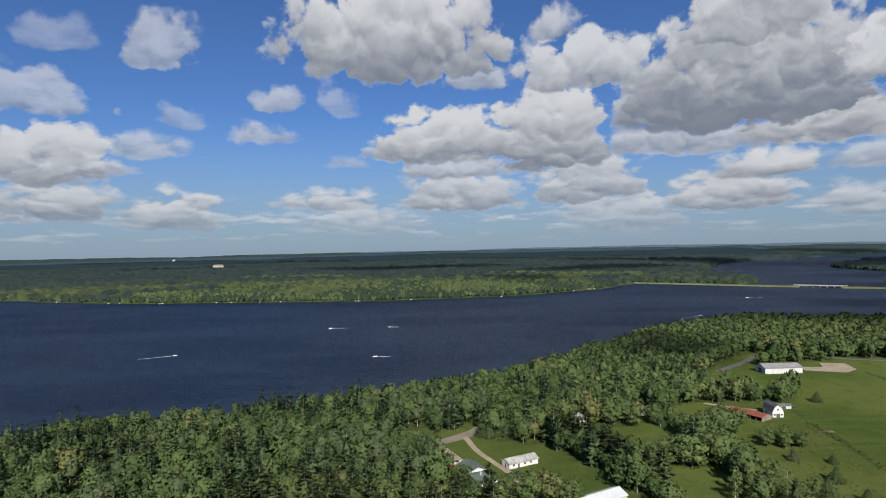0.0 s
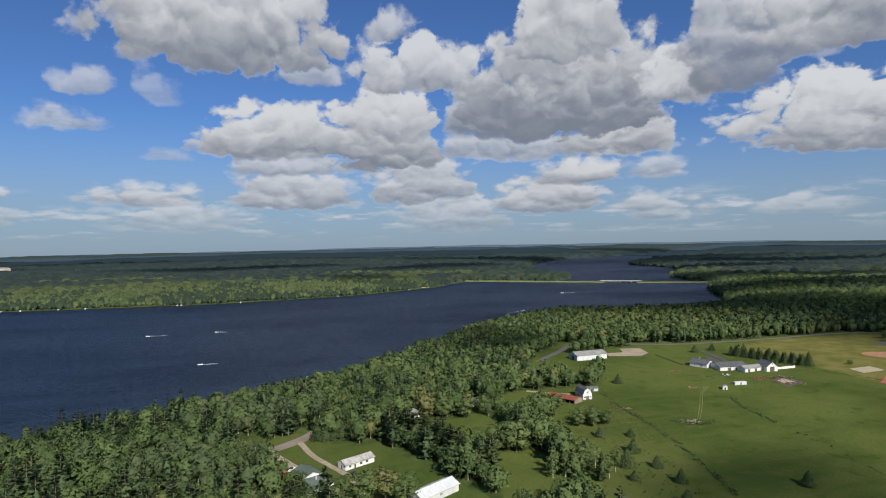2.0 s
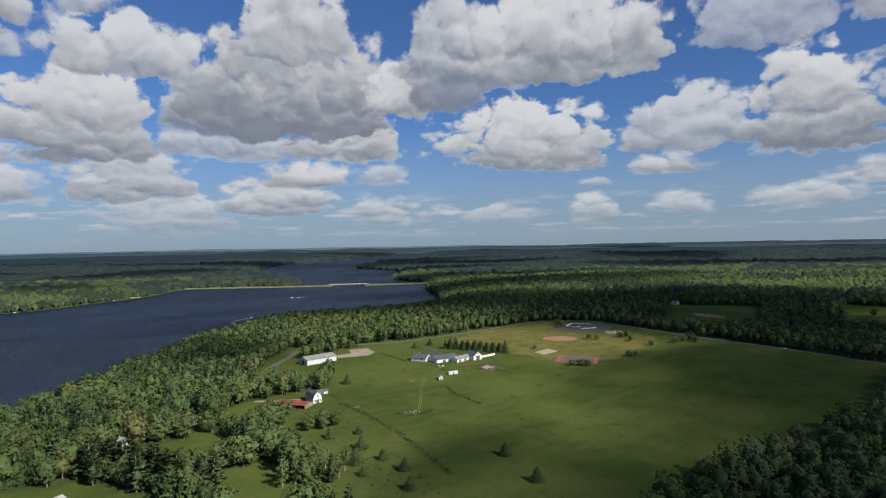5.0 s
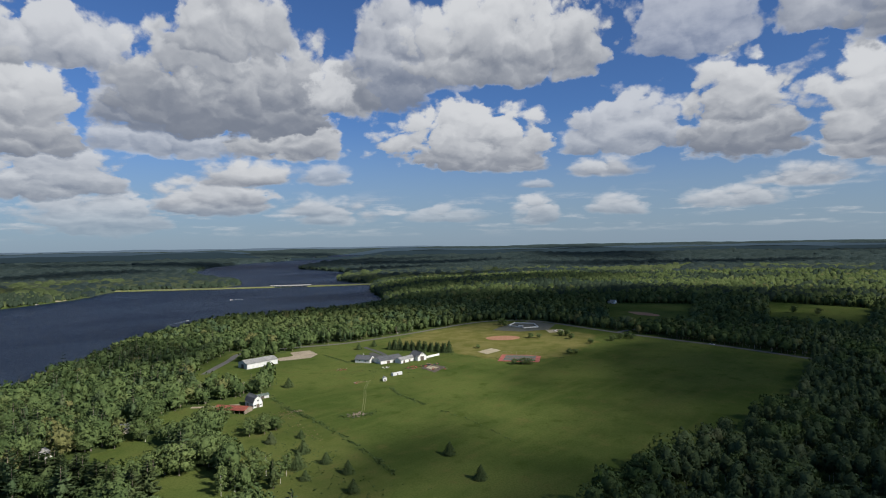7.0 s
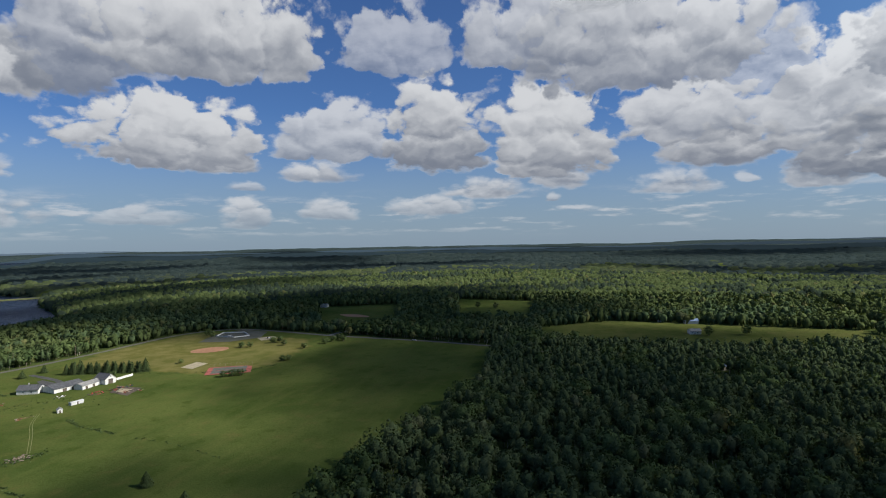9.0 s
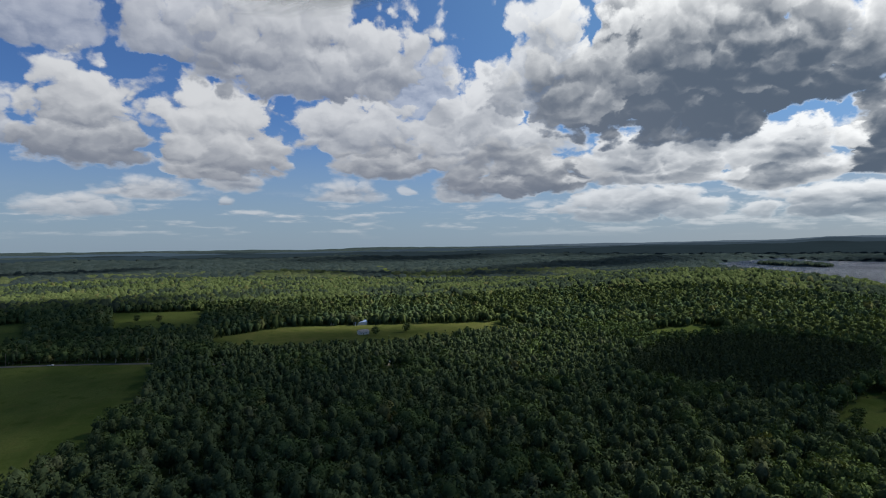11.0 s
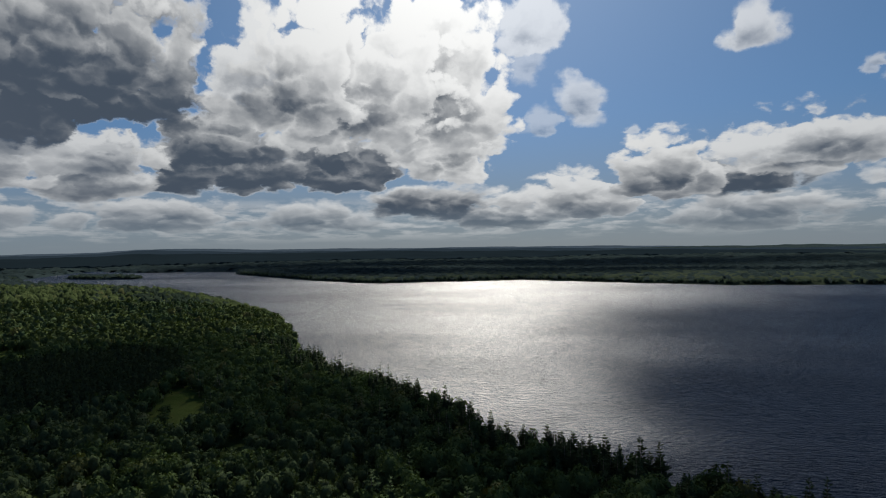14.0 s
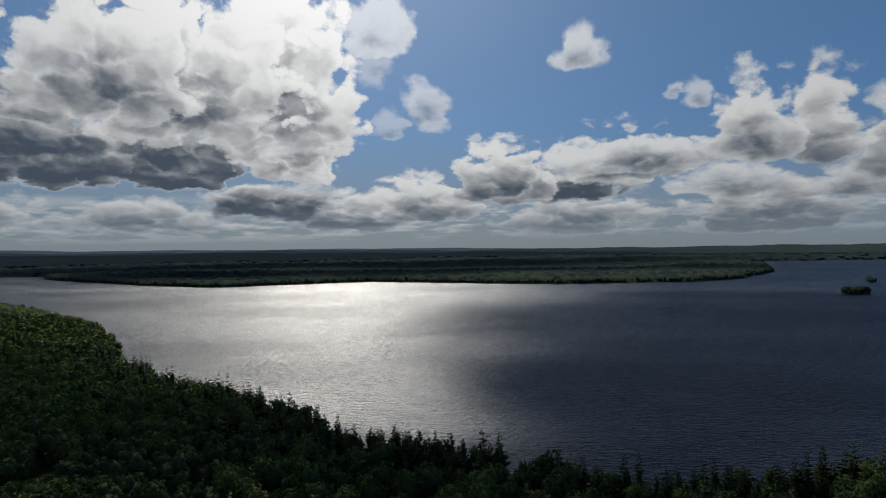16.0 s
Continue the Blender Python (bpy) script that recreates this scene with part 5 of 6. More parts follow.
ribbon("road", MAIN_ROAD, 3.2, PALE_ROAD, "worn grey asphalt road along the field edge")
ribbon("road", FAR_ROAD, 4.0, GRAVEL, "pale gravel road cut through the forest")
ribbon("road", EAST_ROAD, 3.0, ASPHALT, "grey country road through the woods")
ribbon("road", LANE, 4.2, EARTH_LANE, "worn asphalt lane end beside the trees")
ribbon("driveway", DRIVE, 1.7, GRAVEL, "tan gravel driveway across the lawn")
ribbon("driveway", DRIVE_B, 2.2, GRAVEL, "short tan gravel driveway to a house")
ribbon("track", BARN_TRACK, 2.0, GRAVEL, "earth track behind the red shed")
patch("gravel_yard", [(300, 489), (327, 478), (342, 488), (349, 512), (330, 518), (322, 500), (304, 503)], GRAVEL, "bare tan gravel yard beside the long shed")
ribbon("driveway", [(394, 478), (382, 436), (370, 418)], 2.4, DARK_ASPHALT, "dark asphalt driveway to the farmhouse")
patch("farmyard", [(381, 450), (374, 425), (372, 406), (357, 408), (360, 424), (376, 450)], DARK_ASPHALT, "dark asphalt yard between the farm buildings", 0.16)
patch("paddock", [(359, 360), (376, 367), (376, 346), (354, 339)], MUD, "dark trampled earth of a small paddock", 0.09)
patch("paddock", [(362, 357), (371, 361), (371, 350), (360, 347)], SAND, "pale bare sand in the middle of the paddock", 0.14)
for off in (-0.9, 0.9):
    ribbon("wheel_track", [(303 + off, 362), (284 + off, 345), (268 + off, 326), (252 + off, 308), (243 + off, 298)], 0.16, BANK, "worn pale wheel track across the grass", 0.06, "track")
patch("infield", ellipse(523, 395, 19, 14.5, -0.75), CLAY, "orange clay softball infield on the grass", category="sports ground")
patch("sand_patch", [(441, 352), (464, 353), (468, 368), (445, 367)], SAND, "pale sand pitch on the grass", category="sports ground")
patch("car_park", [(560, 438), (610, 452), (650, 442), (640, 400), (600, 385), (570, 405)], WORN_YARD, "grey worn car park by the ball field", 0.07)
patch("sand_patch", [(582, 372), (600, 362), (612, 374), (596, 386)], SAND, "pale worn ground beside the ball field", 0.11)
patch("bare_earth", ellipse(790, 352, 26, 11, 1.2, 22, 0.15), CLAY, "reddish bare earth in a woodland yard", 0.25)
for cx, cy, a, b in ((-1300, 2880, 90, 28), (-1190, 3100, 80, 20)):
    patch("bare_earth", ellipse(cx, cy, a, b, 0.3, 22, 0.12), SAND, "tan bare ground between distant woods", 11.5)


def build_court():
    top = new("tennis_court")
    cx, cy, turn = 444, 316, math.atan2(-31, 18)
    top.matrix_basis = pose(cx, cy, height_at(cx, cy), 0, 0, math.degrees(turn))
    bm = bmesh.new()
    quad_box(bm, 0, 0, 0.05, 37, 31, 0.2)
    piece("apron", bm, COURT_RED, top, "faded red court apron")
    for k in (-1, 1):
        bm = bmesh.new()
        quad_box(bm, 0, k * 6.4, 0.1, 28.5, 11.4, 0.24)
        piece("playing_surface", bm, COURT_GREY, top, "grey-green playing surface")
    for k in (-1, 1):
        bm = bmesh.new()
        for i in range(-4, 5):
            tube(bm, (i * 4.6, k * 15.5, 0), (i * 4.6, k * 15.5, 3.0), 0.06, sides=5)
        quad_box(bm, 0, k * 15.5, 3.0, 37, 0.08, 0.08)
        piece("fence", bm, WOOD, top)
    tagged(top, "faded red and grey sports court on the grass", "court")


build_court()

# ================= buildings =================


def building(name, label, x, y, turn, length, width, wall_h, roof_h, wall, roof, doors=(), windows=(), gambrel=False, category="house",
             chimney=False, open_side=False, over=0.5):
    """A gabled building; its ridge runs along local y. doors: (side, along, w, h); windows: (side, along, height)."""
    top = new(name)
    top.matrix_basis = pose(x, y, height_at(x, y), 0, 0, turn)
    w, l = width / 2, length / 2
    if gambrel:
        knee = (w * 0.62, wall_h + roof_h * 0.66)
        outline = [(-w, -0.5), (w, -0.5), (w, wall_h), knee, (0, wall_h + roof_h), (-knee[0], knee[1]), (-w, wall_h)]
        slopes = [((w + 0.3, wall_h - 0.35), knee), (knee, (0, wall_h + roof_h))]
    else:
        outline = [(-w, -0.5), (w, -0.5), (w, wall_h), (0, wall_h + roof_h), (-w, wall_h)]
        k = over / w
        slopes = [((w + over, wall_h - roof_h * k), (0, wall_h + roof_h))]
    bm = bmesh.new()
    if open_side:
        prism(bm, [(-w, -0.5), (-w + 0.3, -0.5), (-w + 0.3, wall_h), (-w, wall_h)], -l, l)
        for i in range(7):
            quad_box(bm, w - 0.2, -l + 0.3 + i * (length - 0.6) / 6, wall_h / 2 - 0.25, 0.25, 0.25, wall_h + 0.5)
        for s in (-1, 1):
            prism(bm, outline, s * l - 0.12, s * l + 0.12)
    else:
        prism(bm, outline, -l, l)
    piece("wall", bm, wall, top)
    for s in (-1, 1):
        bm = bmesh.new()
        for (x0, z0), (x1, z1) in slopes:
            d = Vector((z1 - z0, x0 - x1)).normalized() * 0.18
            prism(bm, [(s * x0, z0), (s * x1, z1), (s * (x1 + d.x), z1 + d.y), (s * (x0 + d.x), z0 + d.y)], -l - over, l + over)
        piece("roof", bm, roof, top)
    bm = bmesh.new()
    quad_box(bm, 0, 0, wall_h + roof_h + 0.16, 0.5, length + 2 * over, 0.14)
    piece("ridge_cap", bm, roof, top)

    def spot(side, along, z):
        if side in "ew":
            k = 1 if side == "e" else -1
            return (k * (w + 0.03), along, z), True
        k = 1 if side == "n" else -1
        return (along, k * (l + 0.03), z), False

    for side, along, dw, dh in doors:
        (px, py, pz), turned = spot(side, along, dh / 2)
        bm = bmesh.new()
        quad_box(bm, px, py, pz, *((0.14, dw, dh) if turned else (dw, 0.14, dh)))
        door = piece("door", bm, DARK_DOOR, top)
        bm = bmesh.new()
        quad_box(bm, px, py, dh + 0.08, *((0.2, dw + 0.4, 0.16) if turned else (dw + 0.4, 0.2, 0.16)))
        piece("lintel", bm, TRIM, door)
    for side, along, z in windows:
        (px, py, pz), turned = spot(side, along, z)
        holder = None
        bm = bmesh.new()
        for a, b, sa, sb in ((0, 0.62, 1.5, 0.12), (0, -0.62, 1.6, 0.14), (-0.70, 0, 0.12, 1.2), (0.70, 0, 0.12, 1.2), (0, 0, 0.07, 1.2)):
            quad_box(bm, px + (0 if turned else a), py + (a if turned else 0), pz + b, *((0.16, sa, sb) if turned else (sa, 0.16, sb)))
        holder = piece("window", bm, TRIM, top)
        bm = bmesh.new()
        quad_box(bm, px, py, pz, *((0.06, 1.3, 1.15) if turned else (1.3, 0.06, 1.15)))
        piece("pane", bm, GLASS, holder)
    if chimney:
        bm = bmesh.new()
        quad_box(bm, w * 0.25, l * 0.3, wall_h + roof_h * 0.9 + 0.5, 0.7, 0.7, 1.8)
        piece("chimney", bm, CONCRETE, top)
    return tagged(top, label, category)


def ridge(dx, dy):
    """The turn that lays a ridge along (dx, dy)."""
    return math.degrees(math.atan2(dy, dx)) - 90


building("long_house", "long low white house with a weathered steel roof", 36.5, 295, ridge(16, 8), 17, 7, 2.7, 1.5, SIDING, ROOF_PALE,
         [("e", -3, 1.0, 2.05), ("s", 0, 1.0, 2.05)], [("e", 0.5, 1.6), ("e", 4, 1.6), ("e", -6, 1.6), ("s", 2.2, 1.6)])
building("green_roofed_house", "low white house under green-grey shingles", 12, 271, ridge(16, 7), 19, 12, 2.8, 2.0, SIDING, ROOF_GREEN,
         [("e", 2, 1.0, 2.05)], [("e", -4, 1.6), ("e", -1, 1.6), ("e", 5.5, 1.6), ("s", 2, 1.6), ("s", -2, 1.6)], chimney=True)
building("garage", "garage with green-grey shingles beside the house", 12, 286, ridge(-7, 16), 12, 9, 2.7, 1.7, SIDING, ROOF_GREEN,
         [("w", 0, 4.6, 2.3)], [("e", 1, 1.6)], category="garage")
building("white_barn", "long barn with a bright white steel roof", 64, 247, ridge(23, 13), 22, 9, 3.2, 1.9, METAL_WALL, ROOF_WHITE,
         [("n", 0, 4.0, 3.4)], [("e", 0, 2.0)], category="barn")
building("cottage", "small white cottage with a grey roof among trees", 79, 359, ridge(13, 18), 12, 7, 3.2, 2.3, SIDING, ROOF_STEEL,
         [("s", -1.5, 1.0, 2.05)], [("s", 1.4, 1.7), ("e", 0, 1.6), ("w", 2, 1.6)], chimney=True)
building("cottage", "small tan cottage half hidden by trees", 124, 378, ridge(12, -6), 9, 6.5, 3.0, 2.0, SIDING_TAN, ROOF_DARK,
         [("w", 0, 1.0, 2.05)], [("w", 2.5, 1.6), ("w", -2.5, 1.6)])
building("long_shed", "long white metal shed on the field edge", 277, 488, ridge(1, 0.02), 31, 15, 4.6, 2.4, METAL_WALL, ROOF_STEEL,
         [("n", 0, 4.2, 3.8), ("s", 0, 4.2, 3.8)], category="shed")
building("open_shed", "low cattle shed with a rusted red roof", 189, 366, ridge(12, -20), 22, 10, 2.6, 1.4, WOOD, RUST, open_side=True, category="shed")
building("gambrel_barn", "white barn with a dark grey gambrel roof", 205, 368, ridge(-1, -18), 12, 6.6, 3.6, 4.2, SIDING, ROOF_DARK,
         [("n", 0, 2.2, 2.4), ("e", -2, 1.6, 2.2)], [("n", 0, 4.8), ("n", -2.1, 1.7), ("n", 2.1, 1.7)], gambrel=True, category="barn")
building("lean_to", "small white lean-to with a dark green roof beside the barn", 219, 382, ridge(9, -1), 9, 4, 2.2, 0.8, METAL_WALL, ROOF_GREEN,
         [("e", 0, 2.2, 2.2)], category="shed")
building("farmhouse", "white farmhouse with a dark shingle roof", 347, 421, ridge(-6, 14), 15, 11, 3.2, 2.8, SIDING, ROOF_DARK,
         [("s", -2, 1.1, 2.1)], [("s", 2.4, 1.7), ("s", 0.4, 4.2), ("w", 3, 1.7), ("w", -3, 1.7)], chimney=True)
building("farm_wing", "long low farm building under dark shingles", 361, 406, ridge(17, -3), 24, 17, 3.0, 2.2, SIDING, ROOF_DARK,
         [("e", 3, 3.0, 2.4), ("e", -4, 3.0, 2.4)], [("e", 8, 1.7)], category="farm building")
building("farm_stable", "low white stable beside the farmhouse", 370, 392, ridge(18, 1), 18, 8, 3.0, 1.6, SIDING, ROOF_STEEL,
         [("e", -5, 2.2, 2.3), ("e", 2, 2.2, 2.3)], category="farm building")
building("coach_barn", "white gabled barn with a tall dark doorway", 384, 389, ridge(2, 14), 13, 9.5, 4.0, 3.6, SIDING, ROOF_DARK,
         [("s", 0, 4.0, 4.0)], [("s", 0, 6.0)], category="barn")
building("white_trailer", "long white trailer on the grass", 328.5, 358, ridge(9, -1.5), 9, 2.8, 1.9, 0.25, METAL_WALL, ROOF_WHITE,
         [("e", 0, 1.0, 1.9)], [], category="trailer", over=0.1)
building("small_hut", "small white hut on the grass", 309, 351, ridge(2, 3), 4, 3, 2.2, 0.9, SIDING, ROOF_STEEL, [("s", 0, 0.9, 1.9)], category="hut", over=0.2)
# woodland houses
FAR_HOUSES = [
    (876, 441, 12, 0, 0), (931, 417, 14, 30, 1), (926, 390, 10, 70, 2), (681, 189, 13, 20, 0), (1041, 126, 12, 80, 1), (1063, 250, 14, 10, 0),
    (701, -97, 12, 15, 0), (524, -96, 15, 40, 3), (734, -535, 26, 5, 0), (650, -583, 20, 30, 2), (700, -505, 13, 60, 1), (684, -319, 9, 0, 0),
    (565, 10, 14, 70, 2), (792, -70, 9, 80, 0), (1060, 985, 12, 20, 0), (420, 585, 10, 0, 0), (355, 640, 9, 40, 0), (860, 262, 10, 30, 2)]
STYLES = [(SIDING, ROOF_STEEL, "white house with a pale roof in a woodland yard"), (SIDING_TAN, ROOF_DARK, "tan house with a dark roof in the woods"),
          (SIDING, ROOF_DARK, "white house with a dark roof in the woods"), (SIDING_TAN, ROOF_BLUE, "house with a blue steel roof in the woods")]
for hx, hy, hl, ht, hs in FAR_HOUSES:
    wl, rf, lb = STYLES[hs]
    building("woodland_house", lb, hx, hy, ht, hl, 8, 3.4, 2.2, wl, rf, [("w", 1, 1.0, 2.05)], [("w", -2, 1.7), ("w", 3.4, 1.7)])
building("hay_barn", "white barn with a blue steel roof in the hay field", 780, -104, ridge(2, -15), 16, 9, 3.8, 2.2, METAL_WALL, ROOF_BLUE,
         [("s", 0, 4.0, 4.0)], [], category="barn")


def wall_run(name, label, pts, h, thick, mat, category="fence"):
    top = new(name)
    for (x0, y0), (x1, y1) in zip(pts, pts[1:]):
        n = max(1, int(math.hypot(x1 - x0, y1 - y0) / 3))
        for i in range(n):
            u0, u1 = i / n, (i + 0.94) / n
            ax, ay, bx, by = x0 + (x1 - x0) * u0, y0 + (y1 - y0) * u0, x0 + (x1 - x0) * u1, y0 + (y1 - y0) * u1
            bm = bmesh.new()
            z = height_at(ax, ay)
            quad_box(bm, (ax + bx) / 2, (ay + by) / 2, z + h / 2, math.hypot(bx - ax, by - ay), thick, h, math.atan2(by - ay, bx - ax))
            piece("board", bm, mat, top)
    return tagged(top, label, category)


wall_run("white_fence", "white board fence beside the farm barn", [(390, 387), (410, 386)], 1.9, 0.12, WHITE)
wall_run("rink_boards", "low white boards round the ball ground", [(622, 450), (630, 426), (609, 405), (594, 416)], 1.2, 0.3, WHITE)
wall_run("rink_boards", "low white boards of the dugout", [(622, 450), (598, 442), (596, 418)], 1.2, 0.3, WHITE)

# ================= causeway and bridge =================


def build_causeway():
    a, g0, g1, b = Vector((560, 1776)), Vector((905, 1494)), Vector((975, 1437)), Vector((1150, 1328))
    for p, q in ((a, g0), (g1, b)):
        d = (q - p).normalized()
        s = Vector((-d.y, d.x))
        bm = bmesh.new()
        n = 24
        rows = []
        for i in range(n + 1):
            c = p + (q - p) * i / n
            wob = math.sin(i * 1.7) * 1.5
            z = rise(np.hypot(c.x, c.y))
            rows.append([bm.verts.new((*(c + s * o), LAKE + h + z)) for o, h in ((-17 - wob, -1.5), (-8, 3.0), (8, 3.0), (17 + wob, -1.5))])
        for r0, r1 in zip(rows, rows[1:]):
            for k in range(3):
                bm.faces.new((r0[k], r0[k + 1], r1[k + 1], r1[k]))
        tagged(piece("causeway", bm, BANK), "grassy yellow-green causeway bank across the lake", "causeway", kind="structure")
    d = (b - a).normalized()
    bm = bmesh.new()
    rows = []
    for i in range(61):
        c = a + (b - a) * i / 60
        k = max(0, min(1, (1 - abs((c - (g0 + g1) / 2).length / 130)))) * 1.6
        c = c + (g0 - (a + (b - a) * (g0 - a).dot(d) / (b - a).length)) * (1 - abs(2 * i / 60 - 1.1) ** 2)
        s = Vector((-d.y, d.x))
        z = LAKE + 3.2 + k + float(rise(np.hypot(c.x, c.y)))
        rows.append([bm.verts.new((*(c + s * o), z)) for o in (-5, 5)])
    for r0, r1 in zip(rows, rows[1:]):
        bm.faces.new((r0[0], r0[1], r1[1], r1[0]))
    tagged(piece("causeway_road", bm, ASPHALT), "grey road along the causeway", "road", kind="structure")
    top = new("bridge")
    mid, turn = (g0 + g1) / 2, math.atan2((g1 - g0).y, (g1 - g0).x)
    top.matrix_basis = pose(mid.x, mid.y, LAKE + float(rise(mid.length)), 0, 0, math.degrees(turn))
    L = (g1 - g0).length + 24
    bm = bmesh.new()
    quad_box(bm, 0, 0, 4.6, L, 11, 0.9)
    piece("deck", bm, CONCRETE, top)
    for k in (-1, 1):
        bm = bmesh.new()
        quad_box(bm, 0, k * 5.6, 5.6, L, 0.3, 0.9)
        piece("parapet", bm, CONCRETE, top)
    for i in range(-3, 4):
        bm = bmesh.new()
        quad_box(bm, i * 15, 0, 1.6, 1.5, 9.5, 5.6)
        piece("pier", bm, CONCRETE, top)
    tagged(top, "low pale concrete bridge on piers", "bridge")


build_causeway()

# ================= boats and wakes =================


def boat(x, y, heading, length, wake, label):
    top = new("motor_boat")
    top.matrix_basis = pose(x, y, LAKE + float(rise(math.hypot(x, y))), 0, 0, heading)
    bm = bmesh.new()
    rows = []
    for i in range(9):
        u = i / 8
        w = length * 0.17 * (1 - max(0, (u - 0.55) / 0.45) ** 2.2) + 0.03
        rows.append([bm.verts.new((k * w * f, (u - 0.5) * length, h)) for k, f, h in ((-1, 1, 1.0), (-1, 0.6, -0.2), (1, 0.6, -0.2), (1, 1, 1.0))])
    for r0, r1 in zip(rows, rows[1:]):
        for k in range(4):
            bm.faces.new((r0[k], r0[(k + 1) % 4], r1[(k + 1) % 4], r1[k]))
    bm.faces.new(rows[0])
    bm.faces.new(rows[-1][::-1])
    piece("hull", bm, WHITE, top)
    bm = bmesh.new()
    quad_box(bm, 0, 0.05 * length, 1.4, length * 0.24, length * 0.3, 0.9, 0, 0.75)
    piece("windscreen", bm, GLASS, top)
    bm = bmesh.new()
    quad_box(bm, 0, -length * 0.53, 0.7, 0.5, 0.6, 1.3)
    piece("outboard_motor", bm, RUBBER, top)
    tagged(top, label, "boat")
    if wake:
        rng = random.Random(int(x))
        bm = bmesh.new()
        n = 26
        rows = []
        for i in range(n):
            u = i / (n - 1)
            w = 0.18 + 0.35 * u + rng.uniform(-0.15, 0.15)
            w *= 1 - 0.85 * max(0, u - 0.5) * 2
            yy = -length * 0.5 - u * wake
            o = rng.uniform(-0.5, 0.5) + math.sin(u * 2.4) * wake * 0.02
            rows.append([bm.verts.new((o - w, yy, 0.12)), bm.verts.new((o, yy, 0.35)), bm.verts.new((o + w, yy, 0.12))])
        for r0, r1 in zip(rows, rows[1:]):
            for k in range(2):
                bm.faces.new((r0[k], r0[k + 1], r1[k + 1], r1[k]))
        ob = piece("wake", bm, FOAM)
        ob.matrix_basis = top.matrix_basis.copy()
        tagged(ob, "thin white foam wake behind a boat", "wake", kind="stuff")


boat(-83, 890, 80, 5, 12, "white motor boat drifting on the lake")
boat(-172, 886, 95, 5, 22, "white motor boat under way on the lake")
boat(-312, 678, -62, 4.5, 36, "small motor boat with a long wake")
boat(-77, 646, 88, 5.5, 14, "white motor boat running across the lake")
boat(640, 1240, 75, 7, 25, "motor boat near the causeway")
boat(415, 950, -60, 7, 45, "motor boat running close to the wooded shore")
boat(2050, -2350, 60, 9, 20, "white motor boat in the far bay")

# ================= far shore =================


def shore_things():
    rng = random.Random(8)
    line = [(-1194, 1577), (-887, 1448), (-724, 1403), (-516, 1387), (-378, 1372), (-112, 1355), (156, 1415), (396, 1554), (570, 1765)]
    for (x0, y0), (x1, y1) in zip(line, line[1:]):
        for _ in range(3):
            u = rng.uniform(0, 1)
            x, y = x0 + (x1 - x0) * u, y0 + (y1 - y0) * u
            for step in range(40):
                if float(from_shore(np.array([x]), np.array([y]))[0]) > 1.0:
                    break
                x, y = x * 1.004, y * 1.004
            z = LAKE + float(rise(math.hypot(x, y)))
            turn = math.degrees(math.atan2(y, x)) - 90
            if rng.random() < 0.65:
                top = new("dock")
                top.matrix_basis = pose(x, y, z, 0, 0, turn + 180)
                bm = bmesh.new()
                quad_box(bm, 0, 5, 0.7, 2.2, 16, 0.25)
                piece("deck", bm, WOOD, top)
                for k in range(5):
                    for s in (-1, 1):
                        bm = bmesh.new()
                        tube(bm, (s, k * 3, -1.5), (s, k * 3, 1.2), 0.12, sides=6)
                        piece("post", bm, WOOD, top)
                bm = bmesh.new()
                quad_box(bm, 3.0, 10, 1.6, 3.4, 6, 0.3)
                quad_box(bm, 3.0, 10, 0.5, 2.4, 6, 1.0, 0, 1.1)
                piece("boat_lift", bm, WHITE, top, "white canopy over a boat lift")
                tagged(top, "wooden dock with a white boat lift on the shore", "dock", "docks on the far shore")
            else:
                building("lake_cabin", "small pale cabin at the water's edge", x * 1.012, y * 1.012, turn + 90, rng.uniform(9, 14), 7, 3.2, 2.0, SIDING,
                         ROOF_STEEL, [("w", 0, 1.6, 2.1)], [("w", 2.6, 1.7), ("w", -2.6, 1.7)])
    patch("beach", ellipse(392, 1560, 16, 5, 0.6, 18, 0.15), SAND, "small pale sand beach on the wooded shore", 1.0)


shore_things()


def build_water_tower():
    x, y = -1560, 3400
    top = new("water_tower")
    top.matrix_basis = pose(x, y, float(rise(math.hypot(x, y))), 0, 0, 0)
    bm = bmesh.new()
    tube(bm, (0, 0, 0), (0, 0, 34), 2.6, 1.8, 12)
    piece("column", bm, WHITE, top)
    bm = bmesh.new()
    bmesh.ops.create_uvsphere(bm, u_segments=20, v_segments=12, radius=9)
    for v in bm.verts:
        v.co = (v.co.x, v.co.y, v.co.z * 0.72 + 38)
    piece("tank", bm, WHITE, top)
    tagged(top, "white water tower above the distant woods", "water tower")


build_water_tower()
building("distant_hall", "pale long building among the distant woods", -1185, 3090, 60, 60, 20, 20, 5, SIDING_TAN, ROOF_STEEL, [("w", 0, 6, 4)], [], category="building")

# ================= yard things =================


def utility_pole(x, y, h=11):
    top = new("utility_pole")
    top.matrix_basis = pose(x, y, height_at(x, y), 0, 0, 25)
    bm = bmesh.new()
    tube(bm, (0, 0, -0.5), (0, 0, h), 0.19, 0.13)
    piece("pole", bm, WOOD, top)
    bm = bmesh.new()
    quad_box(bm, 0, 0, h - 0.8, 2.6, 0.14, 0.16)
    piece("crossarm", bm, WOOD, top)
    for k in (-1.1, 0, 1.1):
        bm = bmesh.new()
        tube(bm, (k, 0, h - 0.72), (k, 0, h - 0.45), 0.07, 0.04, 6)
        piece("insulator", bm, CONCRETE, top)
    tagged(top, "weathered wooden utility pole with a crossarm", "utility pole", "utility poles")


